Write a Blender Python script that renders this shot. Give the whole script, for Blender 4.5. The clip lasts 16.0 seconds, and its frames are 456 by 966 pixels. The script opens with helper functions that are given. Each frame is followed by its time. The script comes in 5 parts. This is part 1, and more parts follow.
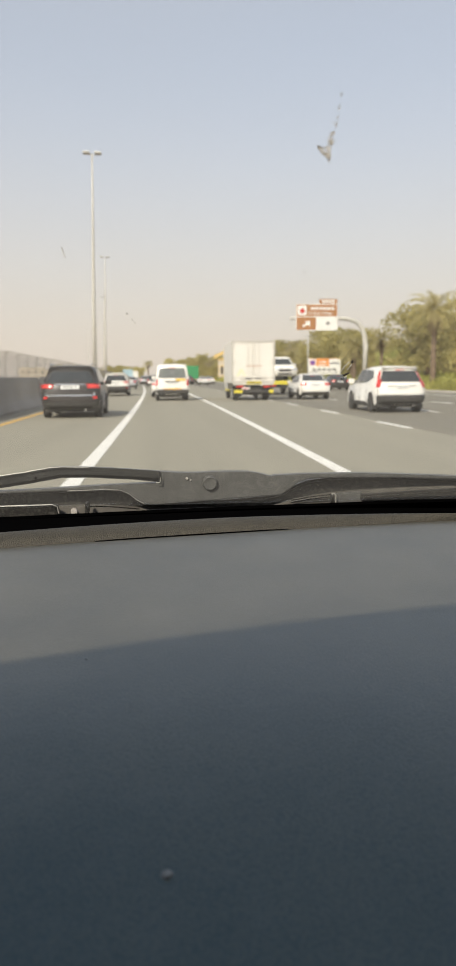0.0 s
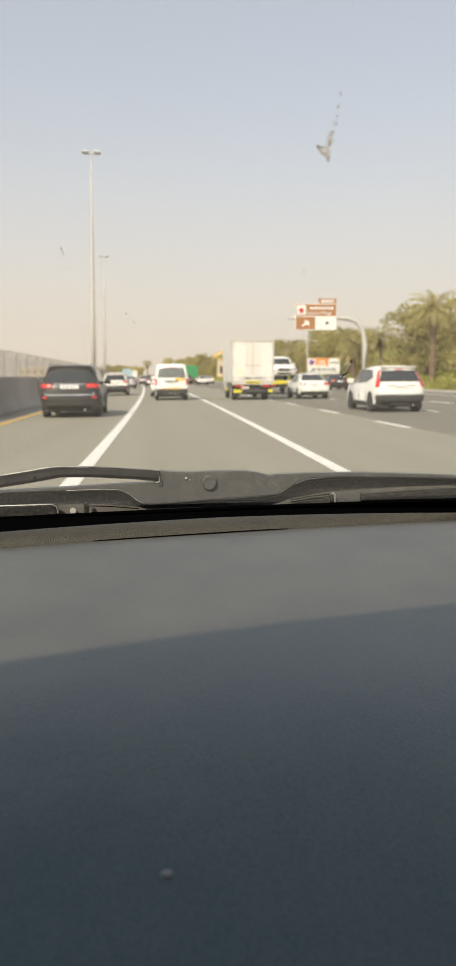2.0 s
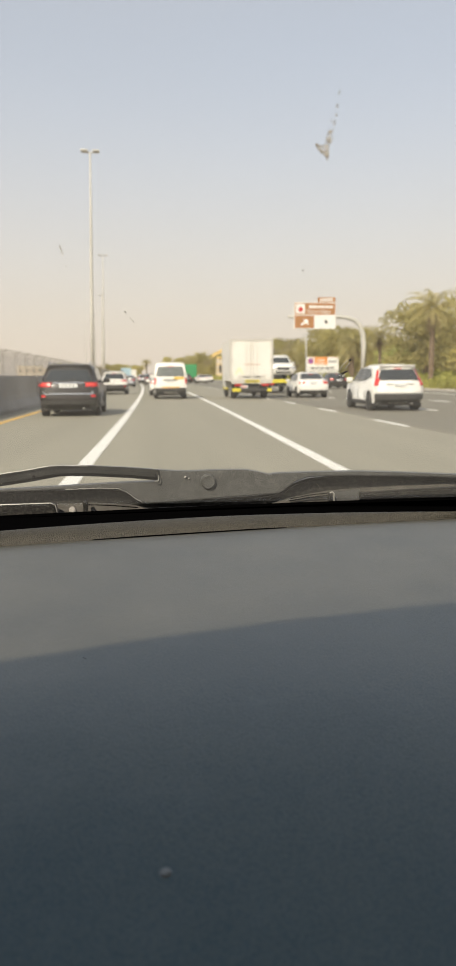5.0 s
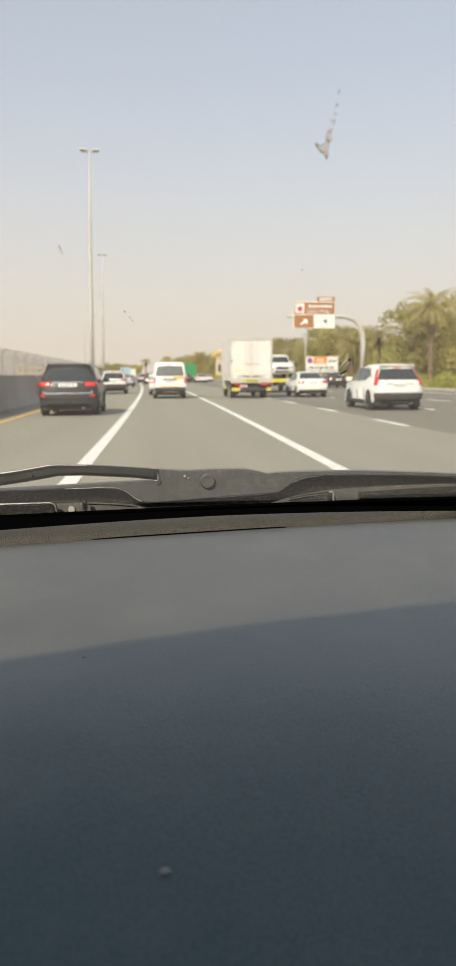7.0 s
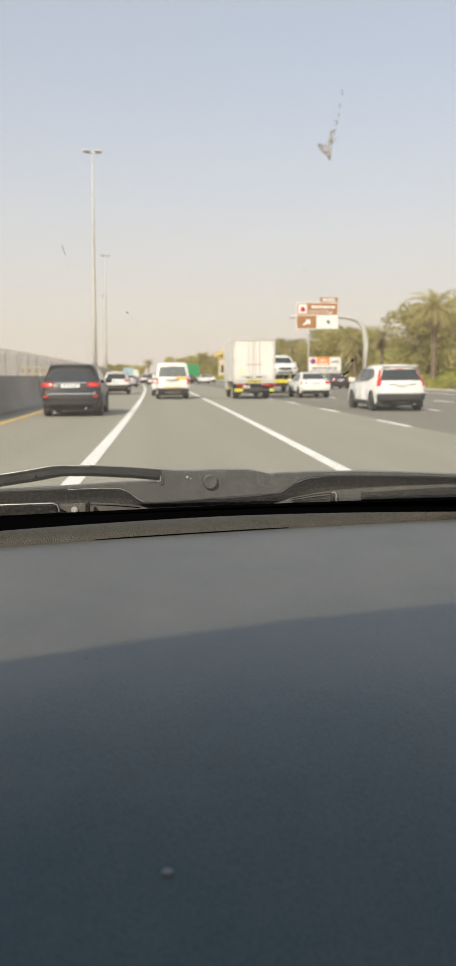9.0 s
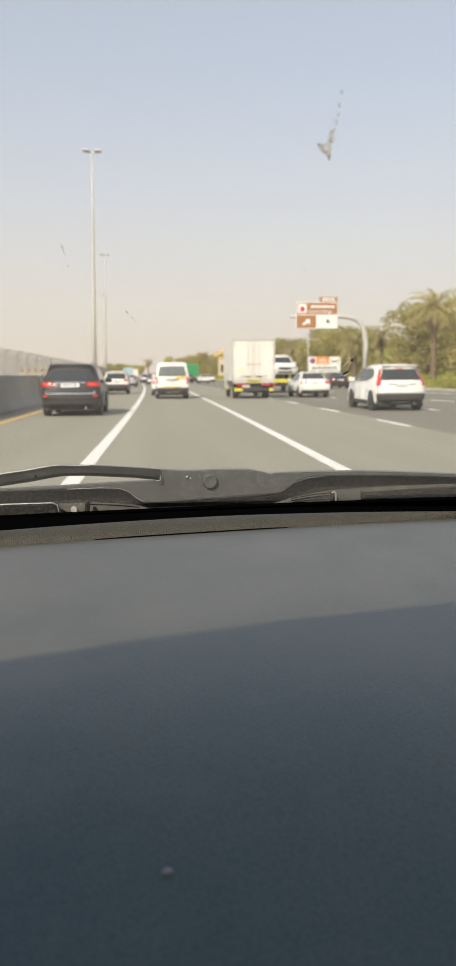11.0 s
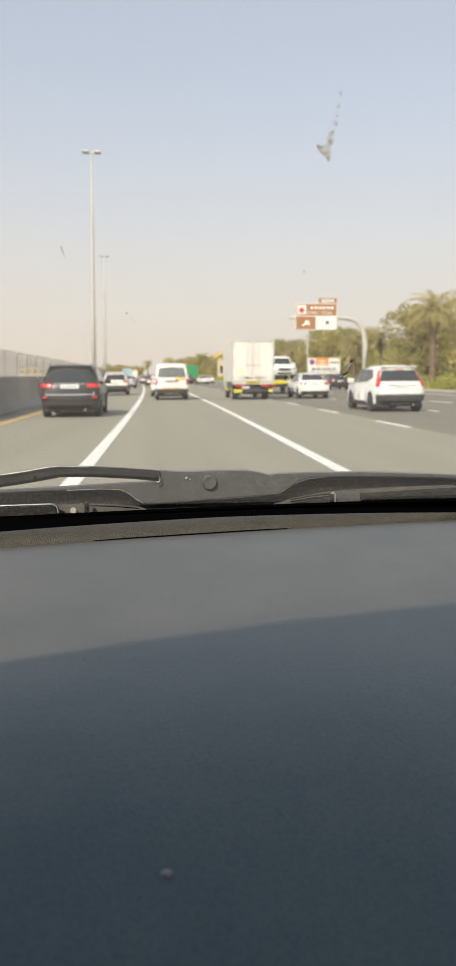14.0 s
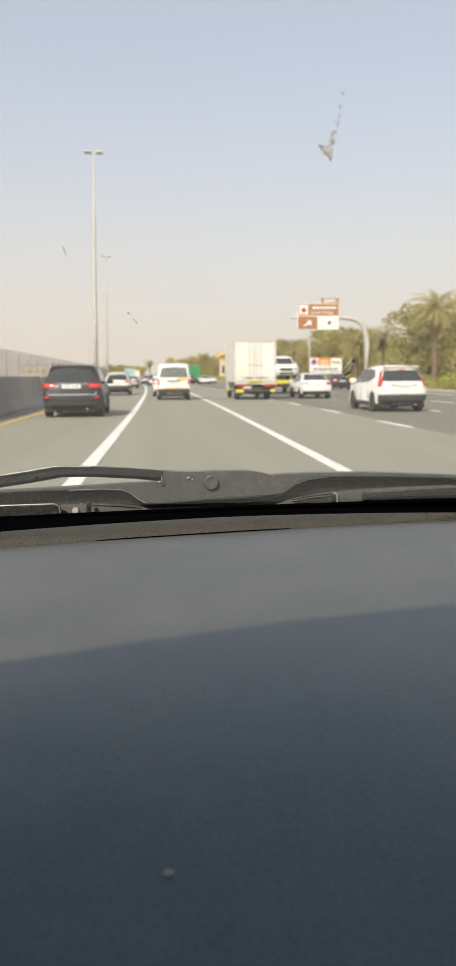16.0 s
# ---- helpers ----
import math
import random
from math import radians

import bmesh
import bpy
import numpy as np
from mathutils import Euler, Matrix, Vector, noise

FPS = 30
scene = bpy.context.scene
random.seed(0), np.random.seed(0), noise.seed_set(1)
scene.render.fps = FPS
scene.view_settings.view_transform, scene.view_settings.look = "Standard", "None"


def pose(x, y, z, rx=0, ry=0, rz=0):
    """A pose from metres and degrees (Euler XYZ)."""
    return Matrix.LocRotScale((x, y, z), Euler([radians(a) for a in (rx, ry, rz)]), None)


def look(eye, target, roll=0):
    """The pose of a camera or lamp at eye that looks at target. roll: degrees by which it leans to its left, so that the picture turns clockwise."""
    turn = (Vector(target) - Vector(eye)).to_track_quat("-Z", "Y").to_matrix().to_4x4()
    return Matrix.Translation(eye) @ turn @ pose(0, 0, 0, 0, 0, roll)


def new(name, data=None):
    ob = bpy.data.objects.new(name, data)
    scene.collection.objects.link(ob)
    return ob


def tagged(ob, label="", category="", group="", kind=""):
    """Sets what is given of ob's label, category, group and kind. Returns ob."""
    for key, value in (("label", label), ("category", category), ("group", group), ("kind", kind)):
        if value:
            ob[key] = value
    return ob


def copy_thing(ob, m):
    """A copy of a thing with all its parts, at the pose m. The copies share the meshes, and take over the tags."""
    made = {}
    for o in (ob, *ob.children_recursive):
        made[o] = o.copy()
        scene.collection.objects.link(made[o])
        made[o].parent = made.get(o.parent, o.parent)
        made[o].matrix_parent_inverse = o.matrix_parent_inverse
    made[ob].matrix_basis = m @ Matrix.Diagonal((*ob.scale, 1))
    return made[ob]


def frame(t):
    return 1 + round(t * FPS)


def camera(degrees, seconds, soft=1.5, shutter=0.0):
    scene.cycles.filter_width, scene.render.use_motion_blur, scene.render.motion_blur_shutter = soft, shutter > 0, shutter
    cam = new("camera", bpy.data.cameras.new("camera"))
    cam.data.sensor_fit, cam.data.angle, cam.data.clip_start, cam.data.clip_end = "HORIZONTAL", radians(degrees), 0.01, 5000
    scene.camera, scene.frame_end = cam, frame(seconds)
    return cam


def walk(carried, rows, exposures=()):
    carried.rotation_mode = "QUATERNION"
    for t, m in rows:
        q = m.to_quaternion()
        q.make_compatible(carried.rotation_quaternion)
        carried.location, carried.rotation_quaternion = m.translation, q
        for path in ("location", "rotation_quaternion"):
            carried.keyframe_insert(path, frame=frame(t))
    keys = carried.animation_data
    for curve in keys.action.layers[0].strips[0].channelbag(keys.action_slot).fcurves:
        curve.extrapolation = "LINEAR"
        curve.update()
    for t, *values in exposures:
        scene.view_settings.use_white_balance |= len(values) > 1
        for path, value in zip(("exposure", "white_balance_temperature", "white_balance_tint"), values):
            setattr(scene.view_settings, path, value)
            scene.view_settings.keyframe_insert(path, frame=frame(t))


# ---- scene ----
# The place is set out from the car in which the camera is held: +y is the way ahead along the road, the road is z = 0.
# ---- camera ----
cam = camera(34.0, 16.0, soft=1.0)
# the lens is focused on the wipers, so the road beyond is soft
cam.data.dof.use_dof, cam.data.dof.focus_distance, cam.data.dof.aperture_fstop = True, 0.90, 17.0
EYE = (0.0, 0.0, 1.30)
YAW, PITCH, ROLL = -4.9, -8.1, -0.45
# seconds, turn to the left and tilt upwards in degrees from the mean
SWAY = [(0, 0.13, 0.02), (0.5, 0.11, -0.08), (1, 0.46, 0.02), (1.5, 0.17, 0.05), (2, 0.07, -0.01),
        (2.5, -0.05, -0.08), (3, -0.03, -0.10), (3.5, -0.09, -0.16), (4, 0.06, -0.13), (5.2, -0.02, -0.10),
        (6.5, -0.05, -0.10), (7, -0.05, -0.14), (7.5, -0.12, -0.12), (8, 0.17, -0.20), (8.5, 0.14, -0.09),
        (9, 0.16, -0.09), (10.2, 0.15, -0.11), (11.5, 0.13, -0.12), (12, 0.22, -0.12), (12.5, 0.0, 0.0),
        (13, 0.04, -0.12), (13.5, 0.18, -0.06), (14, 0.09, -0.03), (14.5, 0.19, -0.03), (15, 0.13, -0.17),
        (15.5, -0.06, -0.13), (16, 0.24, -0.03)]
walk(cam, [(t, pose(*EYE, 90 + PITCH + b, 0, YAW + a) @ pose(0, 0, 0, 0, 0, ROLL)) for t, a, b in SWAY],
     exposures=[(0, -0.04, 6700, 10), (0.5, -0.08, 6700, 10), (1, 0.0, 6780, 10), (2.5, 0.0, 6980, 10), (4, 0.0, 6980, 10), (6.5, 0.0, 6830, 10), (9, 0.0, 6710, 10),
                (12.5, 0.02, 6650, 10), (16, 0.04, 6610, 10)])

# ---- light: hazy afternoon, sun behind and to the left ----
SUN_AZ, SUN_EL = 29.0, 38.0     # the way the light runs, right of straight ahead; height above the horizon
world = bpy.data.worlds.new("world")
scene.world = world
world.use_nodes = True
wn, wl = world.node_tree.nodes, world.node_tree.links
sky = wn.new("ShaderNodeTexSky")
sky.sky_type, sky.sun_disc = "NISHITA", False
sky.sun_elevation, sky.sun_rotation = radians(SUN_EL), radians(180 + SUN_AZ)
sky.air_density, sky.dust_density, sky.ozone_density = 1.0, 1.2, 2.5
wl.new(sky.outputs[0], wn["Background"].inputs[0])
wn["Background"].inputs[1].default_value = 0.09
haze, both = wn.new("ShaderNodeBackground"), wn.new("ShaderNodeAddShader")      # an even veil of dust in the air
haze.inputs[0].default_value, haze.inputs[1].default_value = (0.94, 0.92, 0.93, 1), 0.46
wl.new(wn["Background"].outputs[0], both.inputs[0])
wl.new(haze.outputs[0], both.inputs[1])
low, mixed = wn.new("ShaderNodeBackground"), wn.new("ShaderNodeMixShader")        # and a warm, denser layer near the horizon all round
low.inputs[0].default_value, low.inputs[1].default_value = (0.84, 0.735, 0.655, 1), 1.0
where, split, rise = wn.new("ShaderNodeTexCoord"), wn.new("ShaderNodeSeparateXYZ"), wn.new("ShaderNodeMapRange")
rise.interpolation_type = "SMOOTHSTEP"
rise.inputs["From Min"].default_value, rise.inputs["From Max"].default_value = -0.04, 0.42
rise.inputs["To Min"].default_value, rise.inputs["To Max"].default_value = 0.97, 0.0
wl.new(where.outputs["Generated"], split.inputs[0])
wl.new(split.outputs["Z"], rise.inputs[0])
wl.new(rise.outputs[0], mixed.inputs[0])
wl.new(both.outputs[0], mixed.inputs[1])
wl.new(low.outputs[0], mixed.inputs[2])
wl.new(mixed.outputs[0], wn["World Output"].inputs[0])
sun = new("sun", bpy.data.lights.new("sun", "SUN"))
sun.data.energy, sun.data.angle, sun.data.color = 4.6, radians(0.9), (1.0, 0.92, 0.80)
run = Vector((math.sin(radians(SUN_AZ)) * math.cos(radians(SUN_EL)),
              math.cos(radians(SUN_AZ)) * math.cos(radians(SUN_EL)), -math.sin(radians(SUN_EL))))
sun.matrix_world = look((0, 0, 60), Vector((0, 0, 60)) + run)


# ---- materials ----
def mat(name, colour, rough=0.6, metal=0.0, vary=0.15, size=3.0, fine=60.0, bump=0.1, coat=0.0, spread=0.0, spec=0.5, dist=0.01, along=1.0):
    m = bpy.data.materials.new(name)
    m.use_nodes = True
    n, l = m.node_tree.nodes, m.node_tree.links
    b = n["Principled BSDF"]
    b.inputs["Roughness"].default_value, b.inputs["Metallic"].default_value = rough, metal
    b.inputs["Coat Weight"].default_value, b.inputs["Coat Roughness"].default_value = coat, 0.08
    b.inputs["Specular IOR Level"].default_value = spec
    co = n.new("ShaderNodeTexCoord")
    big, small = n.new("ShaderNodeTexNoise"), n.new("ShaderNodeTexNoise")
    big.inputs["Scale"].default_value, small.inputs["Scale"].default_value = size, fine
    big.inputs["Detail"].default_value = small.inputs["Detail"].default_value = 5
    for t in (big, small):
        l.new(co.outputs["Object"], t.inputs["Vector"])
    if along != 1.0:
        stretch = n.new("ShaderNodeVectorMath")
        stretch.operation, stretch.inputs[1].default_value = "MULTIPLY", (1, along, 1)
        l.new(co.outputs["Object"], stretch.inputs[0])
        l.new(stretch.outputs[0], big.inputs["Vector"])
    add = n.new("ShaderNodeMath")
    add.operation = "MULTIPLY_ADD"
    l.new(small.outputs[0], add.inputs[0])
    add.inputs[1].default_value = 0.5
    l.new(big.outputs[0], add.inputs[2])
    last = add.outputs[0]
    if spread:
        info, geo, mul = n.new("ShaderNodeObjectInfo"), n.new("ShaderNodeNewGeometry"), n.new("ShaderNodeMath")
        both = n.new("ShaderNodeMath")
        l.new(info.outputs["Random"], both.inputs[0])
        l.new(geo.outputs["Random Per Island"], both.inputs[1])
        mul.operation, mul.inputs[1].default_value = "MULTIPLY_ADD", spread
        l.new(both.outputs[0], mul.inputs[0])
        l.new(last, mul.inputs[2])
        off = n.new("ShaderNodeMath")
        off.operation, off.inputs[1].default_value = "SUBTRACT", spread
        l.new(mul.outputs[0], off.inputs[0])
        last = off.outputs[0]
    ramp = n.new("ShaderNodeMapRange")
    ramp.inputs["From Min"].default_value, ramp.inputs["From Max"].default_value = 0.35, 1.15
    ramp.inputs["To Min"].default_value, ramp.inputs["To Max"].default_value = 1 - vary, 1 + vary
    l.new(last, ramp.inputs[0])
    mix = n.new("ShaderNodeVectorMath")
    mix.operation = "SCALE"
    mix.inputs[0].default_value = colour
    l.new(ramp.outputs[0], mix.inputs["Scale"])
    l.new(mix.outputs[0], b.inputs["Base Color"])
    if bump:
        bu = n.new("ShaderNodeBump")
        bu.inputs["Strength"].default_value, bu.inputs["Distance"].default_value = bump, dist
        l.new(small.outputs[0], bu.inputs["Height"])
        l.new(bu.outputs[0], b.inputs["Normal"])
    return m


def moulded(name, colour, rough, spec, cells, depth, crease_shade, vary, size, dust, share):
    """Grained plastic: rounded pebbles, cells to a metre, with shade painted into the colour of their creases, blotches
    and a film of dust caught in patches.
    """
    m = bpy.data.materials.new(name)
    m.use_nodes = True
    n, l = m.node_tree.nodes, m.node_tree.links
    b = n["Principled BSDF"]
    b.inputs["Roughness"].default_value, b.inputs["Specular IOR Level"].default_value = rough, spec
    co = n.new("ShaderNodeTexCoord")
    warp, mixed = n.new("ShaderNodeTexNoise"), n.new("ShaderNodeVectorMath")
    warp.inputs["Scale"].default_value = cells * 0.6
    mixed.operation, mixed.inputs[1].default_value = "MULTIPLY_ADD", (0.9 / cells,) * 3
    l.new(co.outputs["Object"], warp.inputs["Vector"])
    l.new(warp.outputs["Color"], mixed.inputs[0])
    l.new(co.outputs["Object"], mixed.inputs[2])
    cell = n.new("ShaderNodeTexVoronoi")
    cell.feature, cell.inputs["Scale"].default_value = "F1", cells
    l.new(mixed.outputs[0], cell.inputs["Vector"])
    blot, patch = n.new("ShaderNodeTexNoise"), n.new("ShaderNodeTexNoise")
    blot.inputs["Scale"].default_value, blot.inputs["Detail"].default_value = size, 6
    patch.inputs["Scale"].default_value, patch.inputs["Detail"].default_value, patch.inputs["Roughness"].default_value = size * 3.1, 9, 0.75
    for t in (blot, patch):
        l.new(co.outputs["Object"], t.inputs["Vector"])
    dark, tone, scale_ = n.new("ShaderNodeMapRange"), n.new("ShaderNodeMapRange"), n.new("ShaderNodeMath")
    for node, values in ((dark, (0.15, 0.75, 1.0, 1.0 - crease_shade)), (tone, (0.3, 0.7, 1 - vary, 1 + vary))):
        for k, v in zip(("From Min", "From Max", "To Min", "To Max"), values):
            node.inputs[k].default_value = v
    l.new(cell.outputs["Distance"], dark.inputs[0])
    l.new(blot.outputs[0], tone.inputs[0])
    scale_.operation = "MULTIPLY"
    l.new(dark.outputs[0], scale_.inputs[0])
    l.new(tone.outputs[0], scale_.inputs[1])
    base, film, cover = n.new("ShaderNodeVectorMath"), n.new("ShaderNodeMix"), n.new("ShaderNodeMapRange")
    base.operation, base.inputs[0].default_value = "SCALE", colour
    l.new(scale_.outputs[0], base.inputs["Scale"])
    for k, v in zip(("From Min", "From Max", "To Min", "To Max"), (0.48, 0.72, 0.0, share)):
        cover.inputs[k].default_value = v
    l.new(patch.outputs[0], cover.inputs[0])
    film.data_type = "RGBA"
    film.inputs[7].default_value = (*dust, 1)
    l.new(cover.outputs[0], film.inputs[0])
    l.new(base.outputs[0], film.inputs[6])
    l.new(film.outputs[2], b.inputs["Base Color"])
    bu = n.new("ShaderNodeBump")
    bu.invert = True
    bu.inputs["Strength"].default_value, bu.inputs["Distance"].default_value = 1.0, depth
    l.new(cell.outputs["Distance"], bu.inputs["Height"])
    l.new(bu.outputs[0], b.inputs["Normal"])
    return m


def clear(name, tint, gloss, rough=0.02, dust=0.0, size=7.0, uneven=0.25):
    m = bpy.data.materials.new(name)
    m.use_nodes = True
    n, l = m.node_tree.nodes, m.node_tree.links
    n.remove(n["Principled BSDF"])
    a, g, d = n.new("ShaderNodeBsdfTransparent"), n.new("ShaderNodeBsdfGlossy"), n.new("ShaderNodeBsdfTranslucent")
    a.inputs[0].default_value, g.inputs["Roughness"].default_value = (*tint, 1), rough
    d.inputs[0].default_value = (0.62, 0.57, 0.48, 1)
    m1, m2 = n.new("ShaderNodeMixShader"), n.new("ShaderNodeMixShader")
    m1.inputs[0].default_value = gloss
    l.new(a.outputs[0], m1.inputs[1])
    l.new(g.outputs[0], m1.inputs[2])
    co, no, r = n.new("ShaderNodeTexCoord"), n.new("ShaderNodeTexNoise"), n.new("ShaderNodeMapRange")
    no.inputs["Scale"].default_value, no.inputs["Detail"].default_value = size, 6
    r.inputs["From Min"].default_value, r.inputs["From Max"].default_value = 0.3, 0.7
    l.new(co.outputs["Object"], no.inputs["Vector"])
    r.inputs["To Min"].default_value, r.inputs["To Max"].default_value = dust * (1 - uneven), dust * (1 + uneven)
    l.new(no.outputs[0], r.inputs[0])
    l.new(r.outputs[0], m2.inputs[0])
    l.new(m1.outputs[0], m2.inputs[1])
    l.new(d.outputs[0], m2.inputs[2])
    l.new(m2.outputs[0], n["Material Output"].inputs[0])
    return m


ASPHALT = mat("asphalt", (0.280, 0.260, 0.200), 0.85, vary=0.17, size=1.1, fine=45, bump=0.25, along=0.03)
ASPHALT_D = mat("darker_asphalt", (0.195, 0.178, 0.138), 0.85, vary=0.17, size=1.1, fine=45, bump=0.25, along=0.03)
SAND = mat("sand", (0.42, 0.34, 0.24), 0.95, vary=0.2, size=0.08, fine=3, bump=0.3)
LINE_W = mat("road_paint_white", (0.78, 0.76, 0.70), 0.7, vary=0.14, size=0.9, fine=30, bump=0.1)
LINE_Y = mat("road_paint_yellow", (0.72, 0.42, 0.07), 0.7, vary=0.16, size=0.9, fine=30, bump=0.1)
CONCRETE = mat("barrier_concrete", (0.30, 0.285, 0.265), 0.9, vary=0.25, size=0.5, fine=18, bump=0.3)
KERB = mat("kerb_concrete", (0.55, 0.52, 0.46), 0.85, vary=0.15, size=0.8, fine=20)
GALV = mat("galvanised_steel", (0.50, 0.50, 0.49), 0.55, 0.4, vary=0.1, size=0.4, fine=20, bump=0.05)
POST = mat("painted_post", (0.50, 0.485, 0.445), 0.6, vary=0.1, size=0.5, fine=15, bump=0.05)
WIRE = mat("fence_wire", (0.36, 0.33, 0.28), 0.6, 0.2, vary=0.1, bump=0)
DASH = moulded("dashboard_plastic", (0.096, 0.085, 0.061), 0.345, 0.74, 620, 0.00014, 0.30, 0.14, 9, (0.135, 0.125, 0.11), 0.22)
# the sky's blue sheen is painted into the gloss tint over a warmer base
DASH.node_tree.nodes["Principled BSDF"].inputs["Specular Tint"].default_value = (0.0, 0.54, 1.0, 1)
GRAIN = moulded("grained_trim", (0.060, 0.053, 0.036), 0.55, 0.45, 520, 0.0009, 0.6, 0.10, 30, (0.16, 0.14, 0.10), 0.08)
# near-black without gloss, for the dark of gaps and a few black parts
VOID = mat("void_black", (0.0012, 0.0012, 0.0013), 0.9, vary=0.2, bump=0.05, spec=0.0)
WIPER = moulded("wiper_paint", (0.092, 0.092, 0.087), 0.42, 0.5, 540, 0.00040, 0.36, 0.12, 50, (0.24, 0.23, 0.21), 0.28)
WIPER_A = mat("wiper_arm_paint", (0.034, 0.034, 0.032), 0.24, vary=0.5, size=22, fine=700, bump=0.2, dist=0.0008)
COWL = mat("dusty_cowl", (0.092, 0.086, 0.074), 0.6, vary=0.45, size=40, fine=500, bump=0.3, dist=0.001)
# bright metal of the clip, and the painted highlights of the wiper edges
EDGE = mat("bright_clip_and_edge_shine", (0.36, 0.35, 0.32), 0.35, 0.3, vary=0.4, size=60, fine=300, bump=0)
WIPER_D = moulded("dusty_black_plastic", (0.017, 0.016, 0.014), 0.34, 0.45, 500, 0.0005, 0.45, 0.4, 60, (0.16, 0.15, 0.125), 0.45)
LINING = mat("cabin_lining", (0.16, 0.155, 0.15), 0.9, vary=0.1, size=4, fine=300)
PANE = clear("windscreen_glass", (0.97, 0.98, 0.97), 0.02, 0.02, 0.038)
DIRT = clear("dried_dirt", (0.93, 0.92, 0.90), 0.0, 0.5, 0.42, 330.0, 0.95)
CRUST = clear("dark_crust", (0.78, 0.76, 0.73), 0.0, 0.5, 0.30, 500.0, 0.6)
PALE = mat("pale_smear", (0.42, 0.40, 0.36), 0.9, vary=0.2, size=90, fine=400)
DUST = mat("pale_dust", (0.18, 0.20, 0.21), 0.9, vary=0.2, size=90, fine=400)
RIVET = mat("worn_metal", (0.34, 0.32, 0.29), 0.95, vary=0.5, size=90, fine=400, bump=0.3)
SPECK = mat("dark_speck", (0.05, 0.04, 0.035), 0.9, vary=0.5, size=90, fine=400)
WHITE = mat("white_paint", (0.80, 0.78, 0.725), 0.35, vary=0.05, size=1.5, fine=12, bump=0.02, coat=0.4)
SILVER = mat("silver_paint", (0.50, 0.51, 0.52), 0.35, 0.5, vary=0.05, size=1.5, fine=12, bump=0.02, coat=0.5)
GREY = mat("grey_paint", (0.16, 0.16, 0.165), 0.35, 0.3, vary=0.06, size=1.5, fine=12, bump=0.02, coat=0.5)
BLACK = mat("black_paint", (0.030, 0.025, 0.022), 0.38, vary=0.2, size=1.5, fine=12, bump=0.02, coat=0.25)
TRIM = mat("dark_plastic_trim", (0.05, 0.048, 0.046), 0.65, vary=0.2, size=3, fine=40)
GLASS = mat("tinted_glass", (0.035, 0.04, 0.042), 0.08, vary=0.2, size=1.2, fine=6, bump=0, spec=0.8)
# the sky seen in the minibus glass is put into this paler base colour
VAN_GLASS = mat("glass_with_sky_tone", (0.15, 0.16, 0.15), 0.08, vary=0.2, size=1.2, fine=6, bump=0, spec=0.6)
RED_L = mat("bright_red_lens", (0.80, 0.07, 0.05), 0.2, vary=0.15, size=14, fine=60, bump=0.1, coat=0.6)
RED = mat("red_lamp", (0.55, 0.035, 0.03), 0.2, vary=0.2, size=14, fine=60, bump=0.1, coat=0.6)
CHROME = mat("chrome", (0.7, 0.7, 0.7), 0.2, 0.9, vary=0.05, bump=0)
TYRE = mat("tyre_rubber", (0.03, 0.029, 0.028), 0.85, vary=0.2, size=6, fine=60)
RIM = mat("alloy_rim", (0.58, 0.57, 0.55), 0.45, 0.25, vary=0.1, size=6)
PLATE = mat("plate_white", (0.72, 0.72, 0.70), 0.5, vary=0.05, bump=0)
INK = mat("dark_ink", (0.05, 0.05, 0.055), 0.6, vary=0.05, bump=0)
YELLOW = mat("reflective_yellow", (0.66, 0.56, 0.05), 0.45, vary=0.08, size=6, bump=0)
AMBER = mat("amber_sticker", (0.80, 0.50, 0.05), 0.5, vary=0.08, size=6, bump=0)
BOX = mat("box_panel_white", (0.74, 0.715, 0.66), 0.5, vary=0.07, size=1.2, fine=9, bump=0.05)
BOXGREY = mat("box_frame_grey", (0.56, 0.53, 0.48), 0.55, 0.2, vary=0.15, size=3)
FADED = mat("faded_yellow_print", (0.80, 0.70, 0.40), 0.6, vary=0.12, size=6, bump=0)
RUST = mat("faded_print", (0.62, 0.42, 0.34), 0.7, vary=0.2, size=6, bump=0)
GREENP = mat("green_container", (0.035, 0.27, 0.10), 0.5, vary=0.15, size=1.0)
BLUEP = mat("pale_blue_container", (0.36, 0.50, 0.56), 0.5, vary=0.1, size=1.0)
BROWN = mat("brown_sign_face", (0.37, 0.17, 0.065), 0.5, vary=0.06, size=1.0, bump=0)
SIGNW = mat("white_sign_face", (0.78, 0.77, 0.74), 0.5, vary=0.05, size=1.0, bump=0)
BLUE = mat("blue_sign_face", (0.012, 0.16, 0.62), 0.45, vary=0.06, size=0.8, bump=0)
ORANGE = mat("orange_panel", (0.72, 0.28, 0.08), 0.6, vary=0.1, size=1.0)
ARCH = mat("yellow_render", (0.70, 0.50, 0.20), 0.8, vary=0.12, size=0.6)
STUCCO = mat("beige_render", (0.60, 0.52, 0.41), 0.9, vary=0.12, size=0.4, fine=6)
BARK = mat("bark", (0.17, 0.12, 0.08), 0.95, vary=0.3, size=3, fine=24, bump=0.6)
LEAF = mat("dusty_green_leaves", (0.50, 0.445, 0.19), 0.75, vary=0.45, size=0.35, fine=2, bump=0, spread=0.35)
